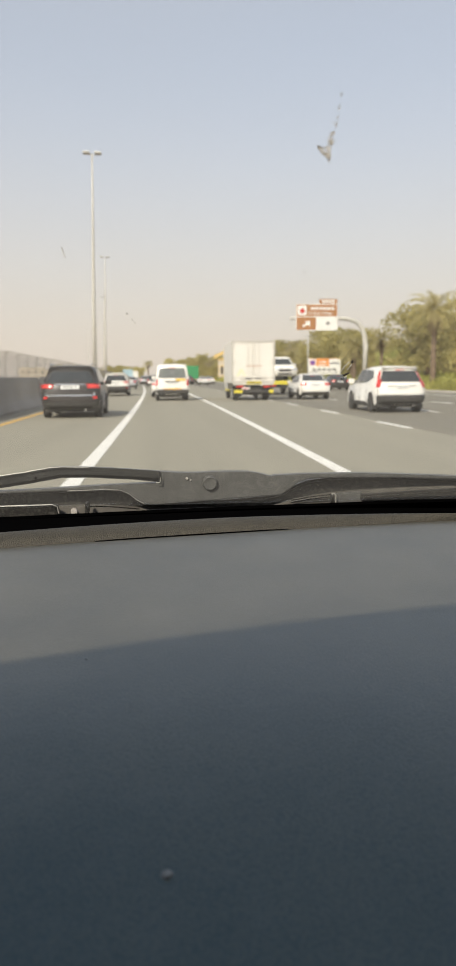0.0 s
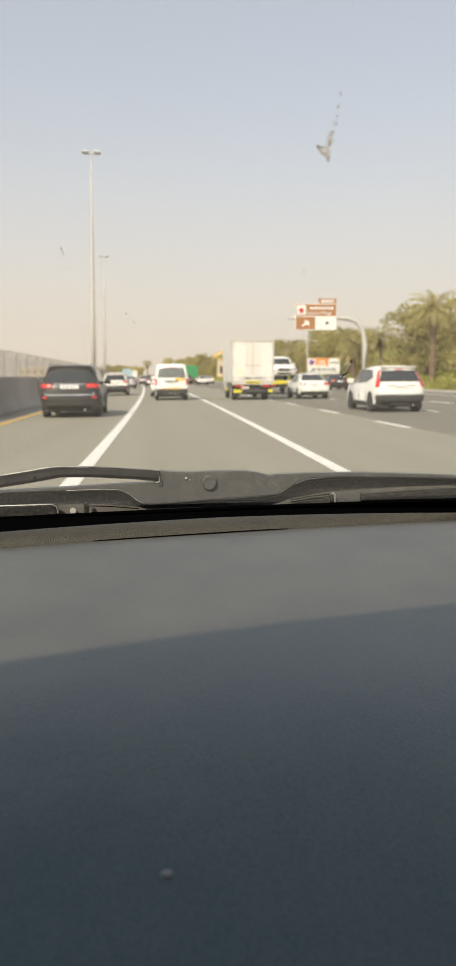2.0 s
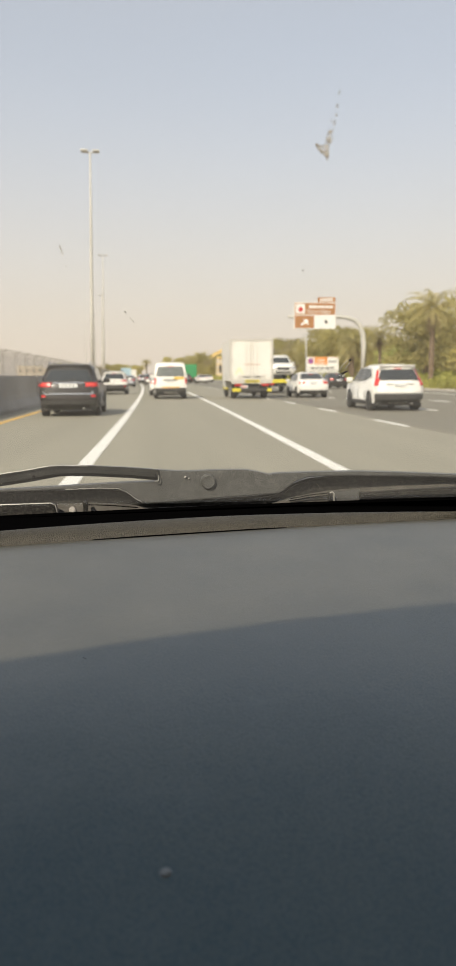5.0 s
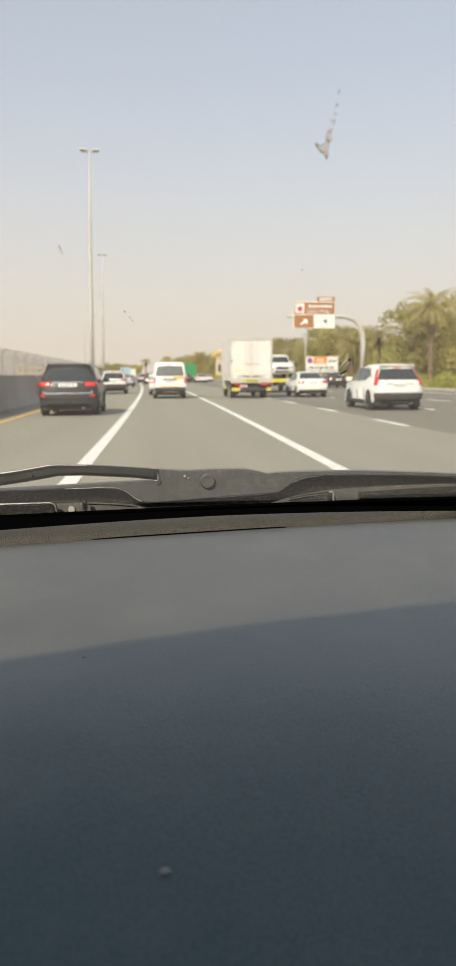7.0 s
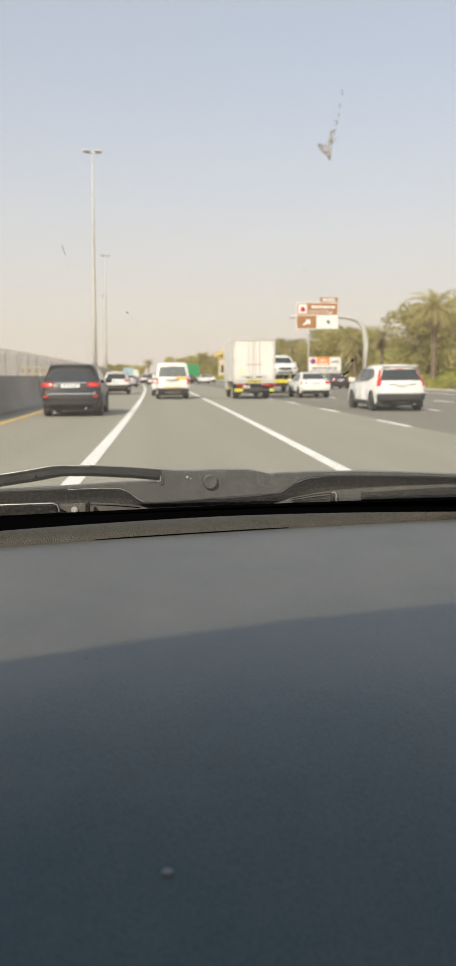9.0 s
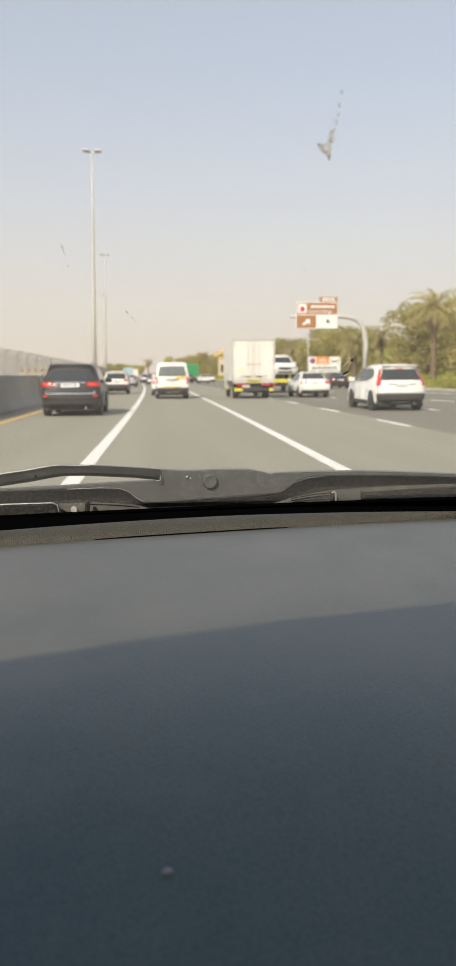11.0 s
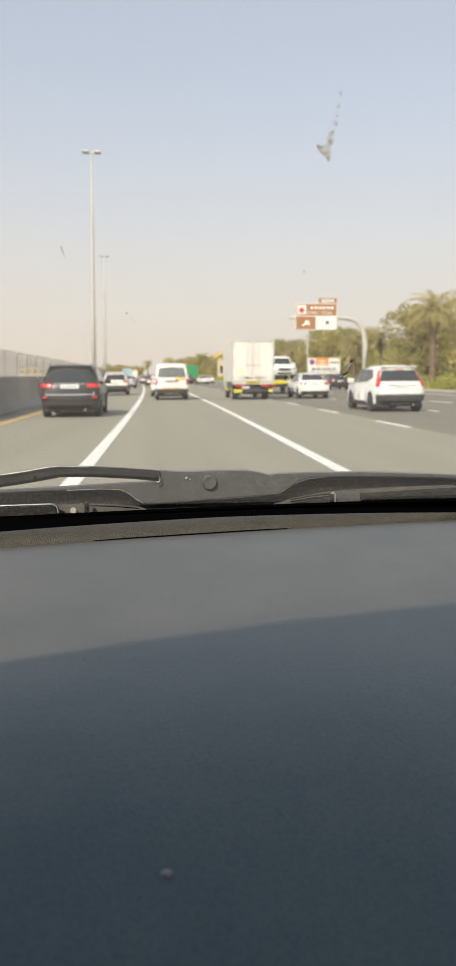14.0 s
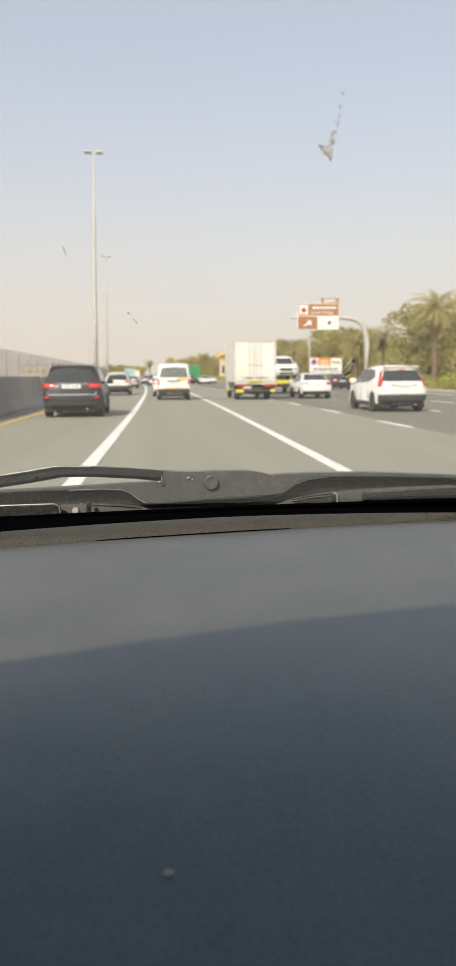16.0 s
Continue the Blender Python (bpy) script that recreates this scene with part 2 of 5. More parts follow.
LEAF_B = mat("bright_green_leaves", (0.44, 0.465, 0.155), 0.75, vary=0.45, size=0.35, fine=2, bump=0, spread=0.35)
LEAF_D = mat("dry_twigs", (0.42, 0.36, 0.24), 0.85, vary=0.35, size=0.4, fine=2, bump=0, spread=0.3)
FROND = mat("palm_fronds", (0.50, 0.44, 0.21), 0.65, vary=0.4, size=0.4, fine=3, bump=0, spread=0.35)
FROND_D = mat("dead_fronds", (0.26, 0.20, 0.12), 0.85, vary=0.3, size=0.5, fine=3, bump=0, spread=0.3)
GRASS = mat("verge_shrub_leaves", (0.43, 0.425, 0.115), 0.8, vary=0.4, size=0.15, fine=1.5, bump=0, spread=0.35)


def leafy(m, share):
    """Lets light through the leaves of a material."""
    n, l = m.node_tree.nodes, m.node_tree.links
    b, out = n["Principled BSDF"], n["Material Output"]
    b.inputs["Specular IOR Level"].default_value = 0.25
    t, mix = n.new("ShaderNodeBsdfTranslucent"), n.new("ShaderNodeMixShader")
    l.new(b.inputs["Base Color"].links[0].from_socket, t.inputs[0])
    mix.inputs[0].default_value = share
    l.new(b.outputs[0], mix.inputs[1])
    l.new(t.outputs[0], mix.inputs[2])
    l.new(mix.outputs[0], out.inputs[0])


for m in (LEAF, LEAF_B, LEAF_D, FROND, FROND_D, GRASS):
    leafy(m, 0.5)


# ---- building helpers ----
def mesh_of(name, bm, material, smooth=False):
    me = bpy.data.meshes.new(name)
    bmesh.ops.recalc_face_normals(bm, faces=bm.faces)
    bm.to_mesh(me)
    bm.free()
    me.materials.append(material)
    if smooth:
        me.polygons.foreach_set("use_smooth", [True] * len(me.polygons))
    return me


def part(name, bm, material, parent=None, label="", smooth=False):
    me = bm if isinstance(bm, bpy.types.Mesh) else mesh_of(name, bm, material, smooth)
    ob = new(name, me)
    ob.parent = parent
    if label:
        ob["label"] = label
    return ob


def raw(name, verts, faces, material, parent=None, label="", smooth=False):
    me = bpy.data.meshes.new(name)
    me.from_pydata(verts, [], faces)
    me.materials.append(material)
    if smooth:
        me.polygons.foreach_set("use_smooth", [True] * len(me.polygons))
    ob = new(name, me)
    ob.parent = parent
    if label:
        ob["label"] = label
    return ob


def thing(name, m, label, category, group="", kind=""):
    ob = new(name)
    ob.matrix_world = m
    return tagged(ob, label, category, group, kind)


def box(x0, x1, y0, y1, z0, z1, bevel=0.0, seg=1):
    bm = bmesh.new()
    bmesh.ops.create_cube(bm, size=1, matrix=Matrix.Translation(((x0 + x1) / 2, (y0 + y1) / 2, (z0 + z1) / 2))
                          @ Matrix.Diagonal((x1 - x0, y1 - y0, z1 - z0, 1)))
    if bevel:
        bmesh.ops.bevel(bm, geom=bm.edges[:], offset=bevel, segments=seg, affect="EDGES", profile=0.6)
    return bm


def outline(points, y0, thick, bevel=0.003, lean=0.0, z0=1.1):
    """A plate whose outline is given in x and z, facing -y; lean moves it ahead as it rises above z0."""
    bm = bmesh.new()
    vs = [bm.verts.new((x, y0 + lean * (z - z0), z)) for x, z in points]
    f = bm.faces.new(vs)
    r = bmesh.ops.extrude_face_region(bm, geom=[f])
    bmesh.ops.translate(bm, vec=(0, thick, 0), verts=[v for v in r["geom"] if isinstance(v, bmesh.types.BMVert)])
    if bevel:
        front = [e for e in bm.edges if all(v.co.y < y0 + lean * (v.co.z - z0) + thick / 2 for v in e.verts)]
        bmesh.ops.bevel(bm, geom=front, offset=bevel, segments=2, affect="EDGES")
    return bm


def lathe(profile, n=20, axis="z"):
    """A turned body from (radius, height) pairs."""
    bm = bmesh.new()
    rings = []
    for r, h in profile:
        ring = []
        for i in range(n):
            a = 2 * math.pi * i / n
            c, s = r * math.cos(a), r * math.sin(a)
            ring.append(bm.verts.new((c, s, h) if axis == "z" else (h, c, s) if axis == "x" else (c, h, s)))
        rings.append(ring)
    for a, b in zip(rings, rings[1:]):
        for i in range(n):
            bm.faces.new((a[i], a[(i + 1) % n], b[(i + 1) % n], b[i]))
    bm.faces.new(rings[0])
    bm.faces.new(rings[-1])
    return bm


def tube(points, radii, n=10):
    """A round bar along points."""
    bm = bmesh.new()
    pts = [Vector(p) for p in points]
    if not isinstance(radii, (list, tuple)):
        radii = [radii] * len(pts)
    rings = []
    for i, p in enumerate(pts):
        d = (pts[min(i + 1, len(pts) - 1)] - pts[max(i - 1, 0)]).normalized()
        q = d.to_track_quat("Z", "Y")
        rings.append([bm.verts.new(p + q @ Vector((radii[i] * math.cos(2 * math.pi * k / n), radii[i] * math.sin(2 * math.pi * k / n), 0)))
                      for k in range(n)])
    for a, b in zip(rings, rings[1:]):
        for i in range(n):
            bm.faces.new((a[i], a[(i + 1) % n], b[(i + 1) % n], b[i]))
    bm.faces.new(rings[0])
    bm.faces.new(rings[-1])
    return bm


def words(text, m, size, material, parent):
    """Raised lettering in the built-in font."""
    cu = bpy.data.curves.new("lettering", "FONT")
    cu.body, cu.size, cu.extrude = text, size, 0.004
    cu.materials.append(material)
    ob = new("lettering", cu)
    ob.parent = parent
    ob.matrix_basis = m
    return ob


def bend(y):
    """How far the road has swung to the left, y metres ahead."""
    return 0.0040 * y - (1.9e-4 * y * y if 0 < y < 420 else 1.9e-4 * (420 * 420 + 840 * (y - 420)) if y >= 420 else 0.0)


def at(lat, y, z=0.0, turn=0.0):
    """A pose at a distance to the right of the heading and ahead, turned with the road."""
    return pose(lat + bend(y), y, z, 0, 0, math.degrees(math.atan(3.8e-4 * max(0, min(y, 420)))) + turn)


def strip(name, lat0, lat1, y0, y1, z, material, step=6.0, parent=None, thick=0.0):
    """A band of the ground that follows the road; thick gives it a depth."""
    n = max(1, round((y1 - y0) / step))
    vs, fs = [], []
    for i in range(n + 1):
        y = y0 + (y1 - y0) * i / n
        vs += [(lat0 + bend(y), y, z), (lat1 + bend(y), y, z)]
        if thick:
            vs += [(lat0 + bend(y), y, z - thick), (lat1 + bend(y), y, z - thick)]
    k = 4 if thick else 2
    for i in range(n):
        a, b = i * k, (i + 1) * k
        fs.append((a, a + 1, b + 1, b))
        if thick:
            fs += [(a, b, b + 2, a + 2), (a + 1, a + 3, b + 3, b + 1)]
    if thick:
        fs += [(0, 2, 3, 1), (n * k, n * k + 1, n * k + 3, n * k + 2)]
    return raw(name, vs, fs, material, parent)


# ---- ground and road ----
LINES = (-4.63, -1.19, 2.40, 6.08, 9.72, 13.4, 18.5)
ground = strip("ground", -2500, 2500, -600, 4500, -0.03, SAND, 60)
tagged(ground, "pale sandy desert ground beside the motorway", "ground", kind="structure")
road = strip("road", -5.6, 21.6, -200, 1500, 0.0, ASPHALT, 5, thick=0.12)
tagged(road, "worn grey asphalt motorway carriageway", "road", kind="structure")
slow = strip("slow_lanes", 6.20, 21.6, -200, 1500, 0.003, ASPHALT_D, 5, parent=road, thick=0.02)
slow["label"] = "darker asphalt of the slower lanes"
solid = [("yellow edge line", LINES[0], 0.16, LINE_Y), ("white lane line", LINES[1], 0.22, LINE_W), ("white lane line", LINES[2], 0.20, LINE_W),
         ("white edge line", LINES[6], 0.20, LINE_W)]
for text, lat, w, m in solid:
    ob = strip("lane_line", lat - w / 2, lat + w / 2, -120, 900, 0.009, m, 4, parent=road, thick=0.005)
    ob["label"] = text + " painted on the asphalt"
dash_me = None
for lat, first in ((LINES[3], 18.2), (LINES[4], 18.2), (LINES[5], 18.4)):
    for i in range(-4, 34):
        y = first + 7.7 * i
        if dash_me is None:
            dash_me = mesh_of("lane_dash", box(-0.085, 0.085, -1.4, 1.4, 0.0035, 0.009), LINE_W)
        ob = new("lane_dash", dash_me)
        ob.parent = road
        ob.matrix_world = at(lat, y + 1.4)
bar_me = mesh_of("rumble_bar", box(-3.2, 18.2, -0.10, 0.10, 0.002, 0.011, 0.003), LINE_Y)
for k in range(8):
    ob = part("rumble_bar", bar_me, None, road, "yellow transverse rumble bar painted across the lanes")
    ob.matrix_world = pose(0, -88 + 3.4 * k, 0)
kerb = thing("kerb", Matrix(), "pale concrete kerb along the carriageway edge", "kerb", kind="structure")
kerb_me = mesh_of("kerb_stone", box(-0.09, 0.09, -2.98, 2.98, -0.1, 0.14, 0.02), KERB)
for i in range(50):
    ob = new("kerb_stone", kerb_me)
    ob.parent = kerb
    ob.matrix_world = at(21.75, 6 * i + 20)


# ---- the wall on the left, in cast lengths, and the fence above it ----
wall = thing("barrier_wall", Matrix(), "weathered grey concrete barrier wall beside the fast lane", "barrier wall", kind="structure")


def wall_length():
    bm = bmesh.new()
    prof = [(0.0, 0.0), (0.30, 0.0), (0.30, 0.10), (0.13, 0.42), (0.09, 0.62), (0.07, 1.32), (0.05, 1.36), (-0.20, 1.36), (-0.22, 0.0)]
    n = len(prof)
    a = [bm.verts.new((x, -5.96, z)) for x, z in prof]
    b = [bm.verts.new((x, 5.96, z)) for x, z in prof]
    for i in range(n):
        bm.faces.new((a[i], a[(i + 1) % n], b[(i + 1) % n], b[i]))
    bm.faces.new(a)
    bm.faces.new(b)
    return bm


wall_me = mesh_of("wall_panel", wall_length(), CONCRETE)
for i in range(-2, 42):
    ob = new("wall_panel", wall_me)
    ob.parent = wall
    ob.matrix_world = at(-5.85, 6 + 12 * i)
joint_me = mesh_of("wall_joint", box(-0.12, 0.055, -0.35, 0.35, 0.0, 1.30, 0.02), VOID)
for i in range(0, 10):
    ob = new("wall_joint", joint_me)
    ob.parent = wall
    ob.matrix_world = at(-5.80, 36 * i + 24)

fence = thing("mesh_fence", Matrix(), "tall wire mesh fence with curved-over post tops behind the wall", "fence")
post_me = mesh_of("fence_post", tube([(0, 0, 0), (0, 0, 2.25), (0.05, 0, 2.42), (0.17, 0, 2.52), (0.32, 0, 2.53)], 0.026, 6), WIRE)
for i in range(95):
    ob = new("fence_post", post_me)
    ob.parent = fence
    ob.matrix_world = at(-7.1, 14 + 3 * i)
vs, fs = [], []
for z, dx in [(0.9 + 0.06 * k, 0) for k in range(24)] + [(2.36, 0.03), (2.46, 0.1), (2.53, 0.2)]:
    for i in range(150):
        for y in (10 + 2 * i, 12 + 2 * i):
            x = -7.1 + dx + bend(y)
            vs += [(x, y, z - 0.008), (x, y, z + 0.008)]
        k = len(vs)
        fs.append((k - 4, k - 2, k - 1, k - 3))
for i in range(6000):
    y = 10 + 0.05 * i
    x = -7.1 + bend(y)
    k = len(vs)
    vs += [(x, y - 0.007, 0.8), (x, y + 0.007, 0.8), (x, y + 0.007, 2.3), (x, y - 0.007, 2.3), (x + 0.2, y + 0.007, 2.53), (x + 0.2, y - 0.007, 2.53)]
    fs += [(k, k + 1, k + 2, k + 3), (k + 3, k + 2, k + 4, k + 5)]
tagged(raw("fence_mesh", vs, fs, WIRE, fence, "welded wire mesh"), kind="stuff")


# ---- light masts ----
def light_mast():
    ob = thing("light_mast", Matrix(), "tall tapered steel motorway lighting mast with twin floodlights", "light mast", "lighting masts along the wall")
    part("base_plate", box(-0.45, 0.45, -0.45, 0.45, 0, 0.5, 0.03), CONCRETE, ob)
    part("pole", lathe([(0.27, 0.5), (0.235, 10), (0.165, 20), (0.10, 29.5)], 14), POST, ob, smooth=True)
    part("crossarm", box(-0.9, 0.9, -0.06, 0.06, 29.45, 29.6, 0.02), GALV, ob)
    for x in (-0.75, 0.75):
        part("floodlight", box(x - 0.45, x + 0.45, -0.5, 0.5, 29.6, 29.82, 0.06, 2), GALV, ob)
    return ob


first = light_mast()
# the carriageway is banked for its curve, so the plumb masts lean against its plane
PLUMB = pose(0, 0, 0, 0, 1.2, 0)
first.matrix_world = at(-7.7, 101) @ PLUMB
for y in (184, 272, 360, 448):
    copy_thing(first, at(-8.4, y) @ PLUMB)


# ---- the car that carries the camera: windscreen, dashboard, wipers ----
def grid_mesh(f, us, vs_, thick=None):
    """A sheet from f(u, v), made solid by thick (a vector)."""
    bm = bmesh.new()
    rows = [[bm.verts.new(f(u, v)) for u in us] for v in vs_]
    for a, b in zip(rows, rows[1:]):
        for i in range(len(us) - 1):
            bm.faces.new((a[i], a[i + 1], b[i + 1], b[i]))
    if thick:
        r = bmesh.ops.extrude_face_region(bm, geom=bm.faces[:])
        bmesh.ops.translate(bm, vec=thick, verts=[v for v in r["geom"] if isinstance(v, bmesh.types.BMVert)])
    return bm


def span(a, b, n):
    return [a + (b - a) * i / n for i in range(n + 1)]


def seam(x):
    return 0.9350 + 0.1866 * x - 0.0888 * x * x


def top_z(y):
    return 1.10 - 0.46 * max(0.0, 0.48 - y) ** 2 - 0.9 * max(0.0, 0.14 - y) ** 1.5


dashboard = thing("dashboard", pose(0, 0, 0), "dark grey grained plastic car dashboard top, dusty", "dashboard")
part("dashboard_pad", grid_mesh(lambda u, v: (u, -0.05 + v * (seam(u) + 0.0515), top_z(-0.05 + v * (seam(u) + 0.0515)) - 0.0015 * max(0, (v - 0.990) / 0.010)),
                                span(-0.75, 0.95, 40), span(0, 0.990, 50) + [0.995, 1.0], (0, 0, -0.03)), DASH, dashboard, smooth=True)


def lip(u, v):
    """The raised trim strip at the windscreen end: v runs over its rounded rear face and top."""
    y0 = seam(u) + 0.001
    top = 0.9736 + 0.184 * u - 0.311 * u * u - y0
    a = v * math.pi / 2
    return (u, y0 + top * (1 - math.cos(a)) if top > 0 else y0, 1.094 + (0.0185 - 0.011 * max(0.0, u - 0.08)) * math.sin(a))


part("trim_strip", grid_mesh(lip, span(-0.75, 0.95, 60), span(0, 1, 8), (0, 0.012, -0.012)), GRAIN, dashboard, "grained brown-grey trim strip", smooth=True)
# black strip laid on the closed joint for its dark gap
part("seam_strip", grid_mesh(lambda u, v: (u, seam(u) - 0.0014 + 0.0020 * v * min(1.0, (u + 0.09) * 25, (0.16 - u) * 25), 1.1003), span(-0.09, 0.16, 24), span(0, 1, 1), (0, 0, -0.004)), VOID, dashboard, "dark seam")
# the shade of the void behind the trim, painted as a black sheet
part("void_sheet", grid_mesh(lambda u, v: (u, 0.94 + 0.09 * u + v * 0.10, 1.080 + 0.030 * v * v), span(-0.75, 0.95, 12), span(0, 1, 6), (0, 0, -0.02)), VOID, dashboard,
     "black sheet painted for the dark void below the glass")

rd = random.Random(5)
specks = [(-0.003, 0.300, 0.0027), (-0.060, 0.520, 0.0014)]
specks += [(rd.uniform(-0.16, 0.25), rd.uniform(0.34, 0.88), rd.uniform(0.00025, 0.0004)) for k in range(9)]
for x, y, d in specks:
    part("dust_speck", lathe([(d, -0.001), (d * 0.95, d * 0.12), (d * 0.75, d * 0.3), (d * 0.4, d * 0.42), (d * 0.1, d * 0.45)], 12), DUST, dashboard).location = (x, y, top_z(y))

PITCHED = 0.46          # rise of the glass for each metre towards the driver


def glass_z(y, x=0.0):
    return 1.10 + PITCHED * (1.12 - y)


windscreen = thing("windscreen", Matrix(), "raked car windscreen glass with dried dirt marks", "windscreen")
pane = part("glass_pane", grid_mesh(lambda u, v: (u, 1.13 - v * 1.02, glass_z(1.13 - v * 1.02) + 0.012), span(-0.78, 1.0, 8), span(0, 1, 8), (0, 0.002, 0.004)),
            PANE, windscreen)
pane.visible_shadow = False
# black matt band along the foot of the glass
part("foot_band", grid_mesh(lambda u, v: (u, 1.045 + 0.06 * u - 0.10 * u * u + v * 0.10, 1.1152 + 0.0115 * u - 0.045 * v), span(-0.78, 1.0, 24), span(0, 1, 2), (0, 0, -0.004)), VOID, windscreen,
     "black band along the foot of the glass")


def speck_mesh(blobs, seed):
    """A small flat crust on the glass: (x, y, half-length, half-width, turn)."""
    rnd = random.Random(seed)
    bm = bmesh.new()
    for x, y, a, b, turn in blobs:
        ring = []
        for k in range(11):
            t = 2 * math.pi * k / 11
            r = rnd.uniform(0.65, 1.15)
            dx, dy = a * r * math.cos(t), b * r * math.sin(t)
            px, py = x + dx * math.cos(turn) - dy * math.sin(turn), y + dx * math.sin(turn) + dy * math.cos(turn)
            ring.append(bm.verts.new((px, py, glass_z(py) + 0.009)))
        f = bm.faces.new(ring)
        r = bmesh.ops.extrude_face_region(bm, geom=[f])
        bmesh.ops.translate(bm, vec=(0, -0.0004, -0.0008), verts=[v for v in r["geom"] if isinstance(v, bmesh.types.BMVert)])
    return bm


bm = bmesh.new()
ring = [bm.verts.new((x, y, glass_z(y) + 0.009)) for x, y in ((0.0867, 0.4296), (0.0878, 0.4292), (0.0899, 0.4306), (0.0923, 0.4296), (0.0920, 0.4257), (0.0921, 0.4207), (0.0946, 0.4190), (0.0942, 0.4231),
                                                            (0.0955, 0.4276), (0.0947, 0.4293), (0.0957, 0.4345), (0.0964, 0.4381), (0.0961, 0.4414), (0.0944, 0.4381), (0.0925, 0.4358), (0.0900, 0.4340))]
bm.faces.new(ring)
r = bmesh.ops.extrude_face_region(bm, geom=bm.faces[:])
bmesh.ops.translate(bm, vec=(0, -0.0004, -0.0008), verts=[v for v in r["geom"] if isinstance(v, bmesh.types.BMVert)])
part("dirt_mark", bm, DIRT, windscreen, "grey splash of dried dirt")
for k, (x, y, a) in enumerate(((0.0941, 0.4148, 0.0009), (0.0921, 0.4134, 0.0004), (0.0938, 0.4100, 0.0006), (0.0931, 0.4040, 0.0008), (0.0923, 0.3961, 0.0006), (0.0960, 0.4257, 0.0004))):
    part("dirt_mark", speck_mesh([(x, y, a * 1.8, a * 0.7, 1.45)], 20 + k), DIRT, windscreen)
for k, spot in enumerate(((0.0880, 0.4300, 0.0009, 0.0004, 0.5), (0.0918, 0.4354, 0.0011, 0.0003, 0.4), (0.0931, 0.4346, 0.0008, 0.0003, 1.1), (0.0953, 0.4385, 0.0010, 0.0005, 1.2), (0.0940, 0.4273, 0.0014, 0.0005, 1.5))):
    part("dirt_mark", speck_mesh([spot], 31 + k), CRUST, windscreen, "darker crust in the splash")
for k, spot in enumerate(((0.1710, 0.7000, 0.0042, 0.0011, 2.1), (0.1697, 0.7020, 0.0020, 0.0008, 0.5), (0.1705, 0.6755, 0.0019, 0.0011, 1.6))):
    part("insect_mark", speck_mesh([spot], 60 + k), SPECK, windscreen, "dark squashed insect")
for k, spot in enumerate(((0.1707, 0.6860, 0.0075, 0.00028, 1.70), (0.1655, 0.6900, 0.0075, 0.00024, 1.62), (0.1672, 0.6800, 0.0040, 0.00016, 1.75), (0.1690, 0.7085, 0.0034, 0.0009, 1.2), (0.1720, 0.7060, 0.0030, 0.0005, 1.9))):
    part("insect_mark", speck_mesh([spot], 7 + k), PALE, windscreen, "pale streak beside the insect")
for k, spot in enumerate(((-0.0656, 0.5225, 0.0055, 0.0004, 1.5), (-0.0649, 0.5397, 0.0006, 0.0004, 1.7), (-0.0279, 0.5969, 0.0014, 0.0004, 0.9), (-0.0244, 0.6056, 0.0014, 0.0002, 1.2), (-0.0225, 0.6100, 0.0012, 0.0002, 1.2))):
    part("dirt_mark", speck_mesh([spot], 70 + k), DIRT, windscreen)
for k, spot in enumerate(((-0.0659, 0.5190, 0.0018, 0.0003, 1.5), (-0.0281, 0.5964, 0.0006, 0.0003, 0.9))):
    part("dirt_mark", speck_mesh([spot], 50 + k), CRUST, windscreen)
for k, (x, y, a) in enumerate(((0.1015, 0.5430, 0.0006), (-0.0068, 0.4985, 0.00022), (-0.0141, 0.5222, 0.0002))):
    part("dirt_mark", speck_mesh([(x, y, a, a * 0.8, 0)], 40 + k), CRUST, windscreen)


cowl = thing("cowl_panel", Matrix(), "dark dusty plastic cowl panel at the foot of the windscreen", "cowl panel")
part("cowl_lip", outline([(-0.75, 1.070), (-0.75, 1.100), (-0.272, 1.1110), (-0.16, 1.1145), (-0.10, 1.1150), (-0.07, 1.1110), (-0.045, 1.098), (-0.02, 1.090), (0.02, 1.088),
                      (0.10, 1.091), (0.17, 1.095), (0.20, 1.101), (0.222, 1.114), (0.245, 1.122), (0.28, 1.1255), (0.36, 1.1280), (0.44, 1.1255), (0.52, 1.120), (1.0, 1.09), (1.0, 1.05)],
                     1.262, 0.03, 0.004), WIPER_D, cowl)
part("cowl_channel", outline([(-0.75, 1.03), (-0.75, 1.083), (-0.22, 1.0877), (-0.13, 1.0894), (-0.0565, 1.084), (-0.03, 1.078), (0.18, 1.080), (0.209, 1.0894), (0.255, 1.0972), (0.2815, 1.1012),
                          (0.335, 1.1046), (0.413, 1.1076), (0.507, 1.110), (1.0, 1.10), (1.0, 1.03)], 1.250, 0.01, 0.003), COWL, cowl, "pale dusty channel")

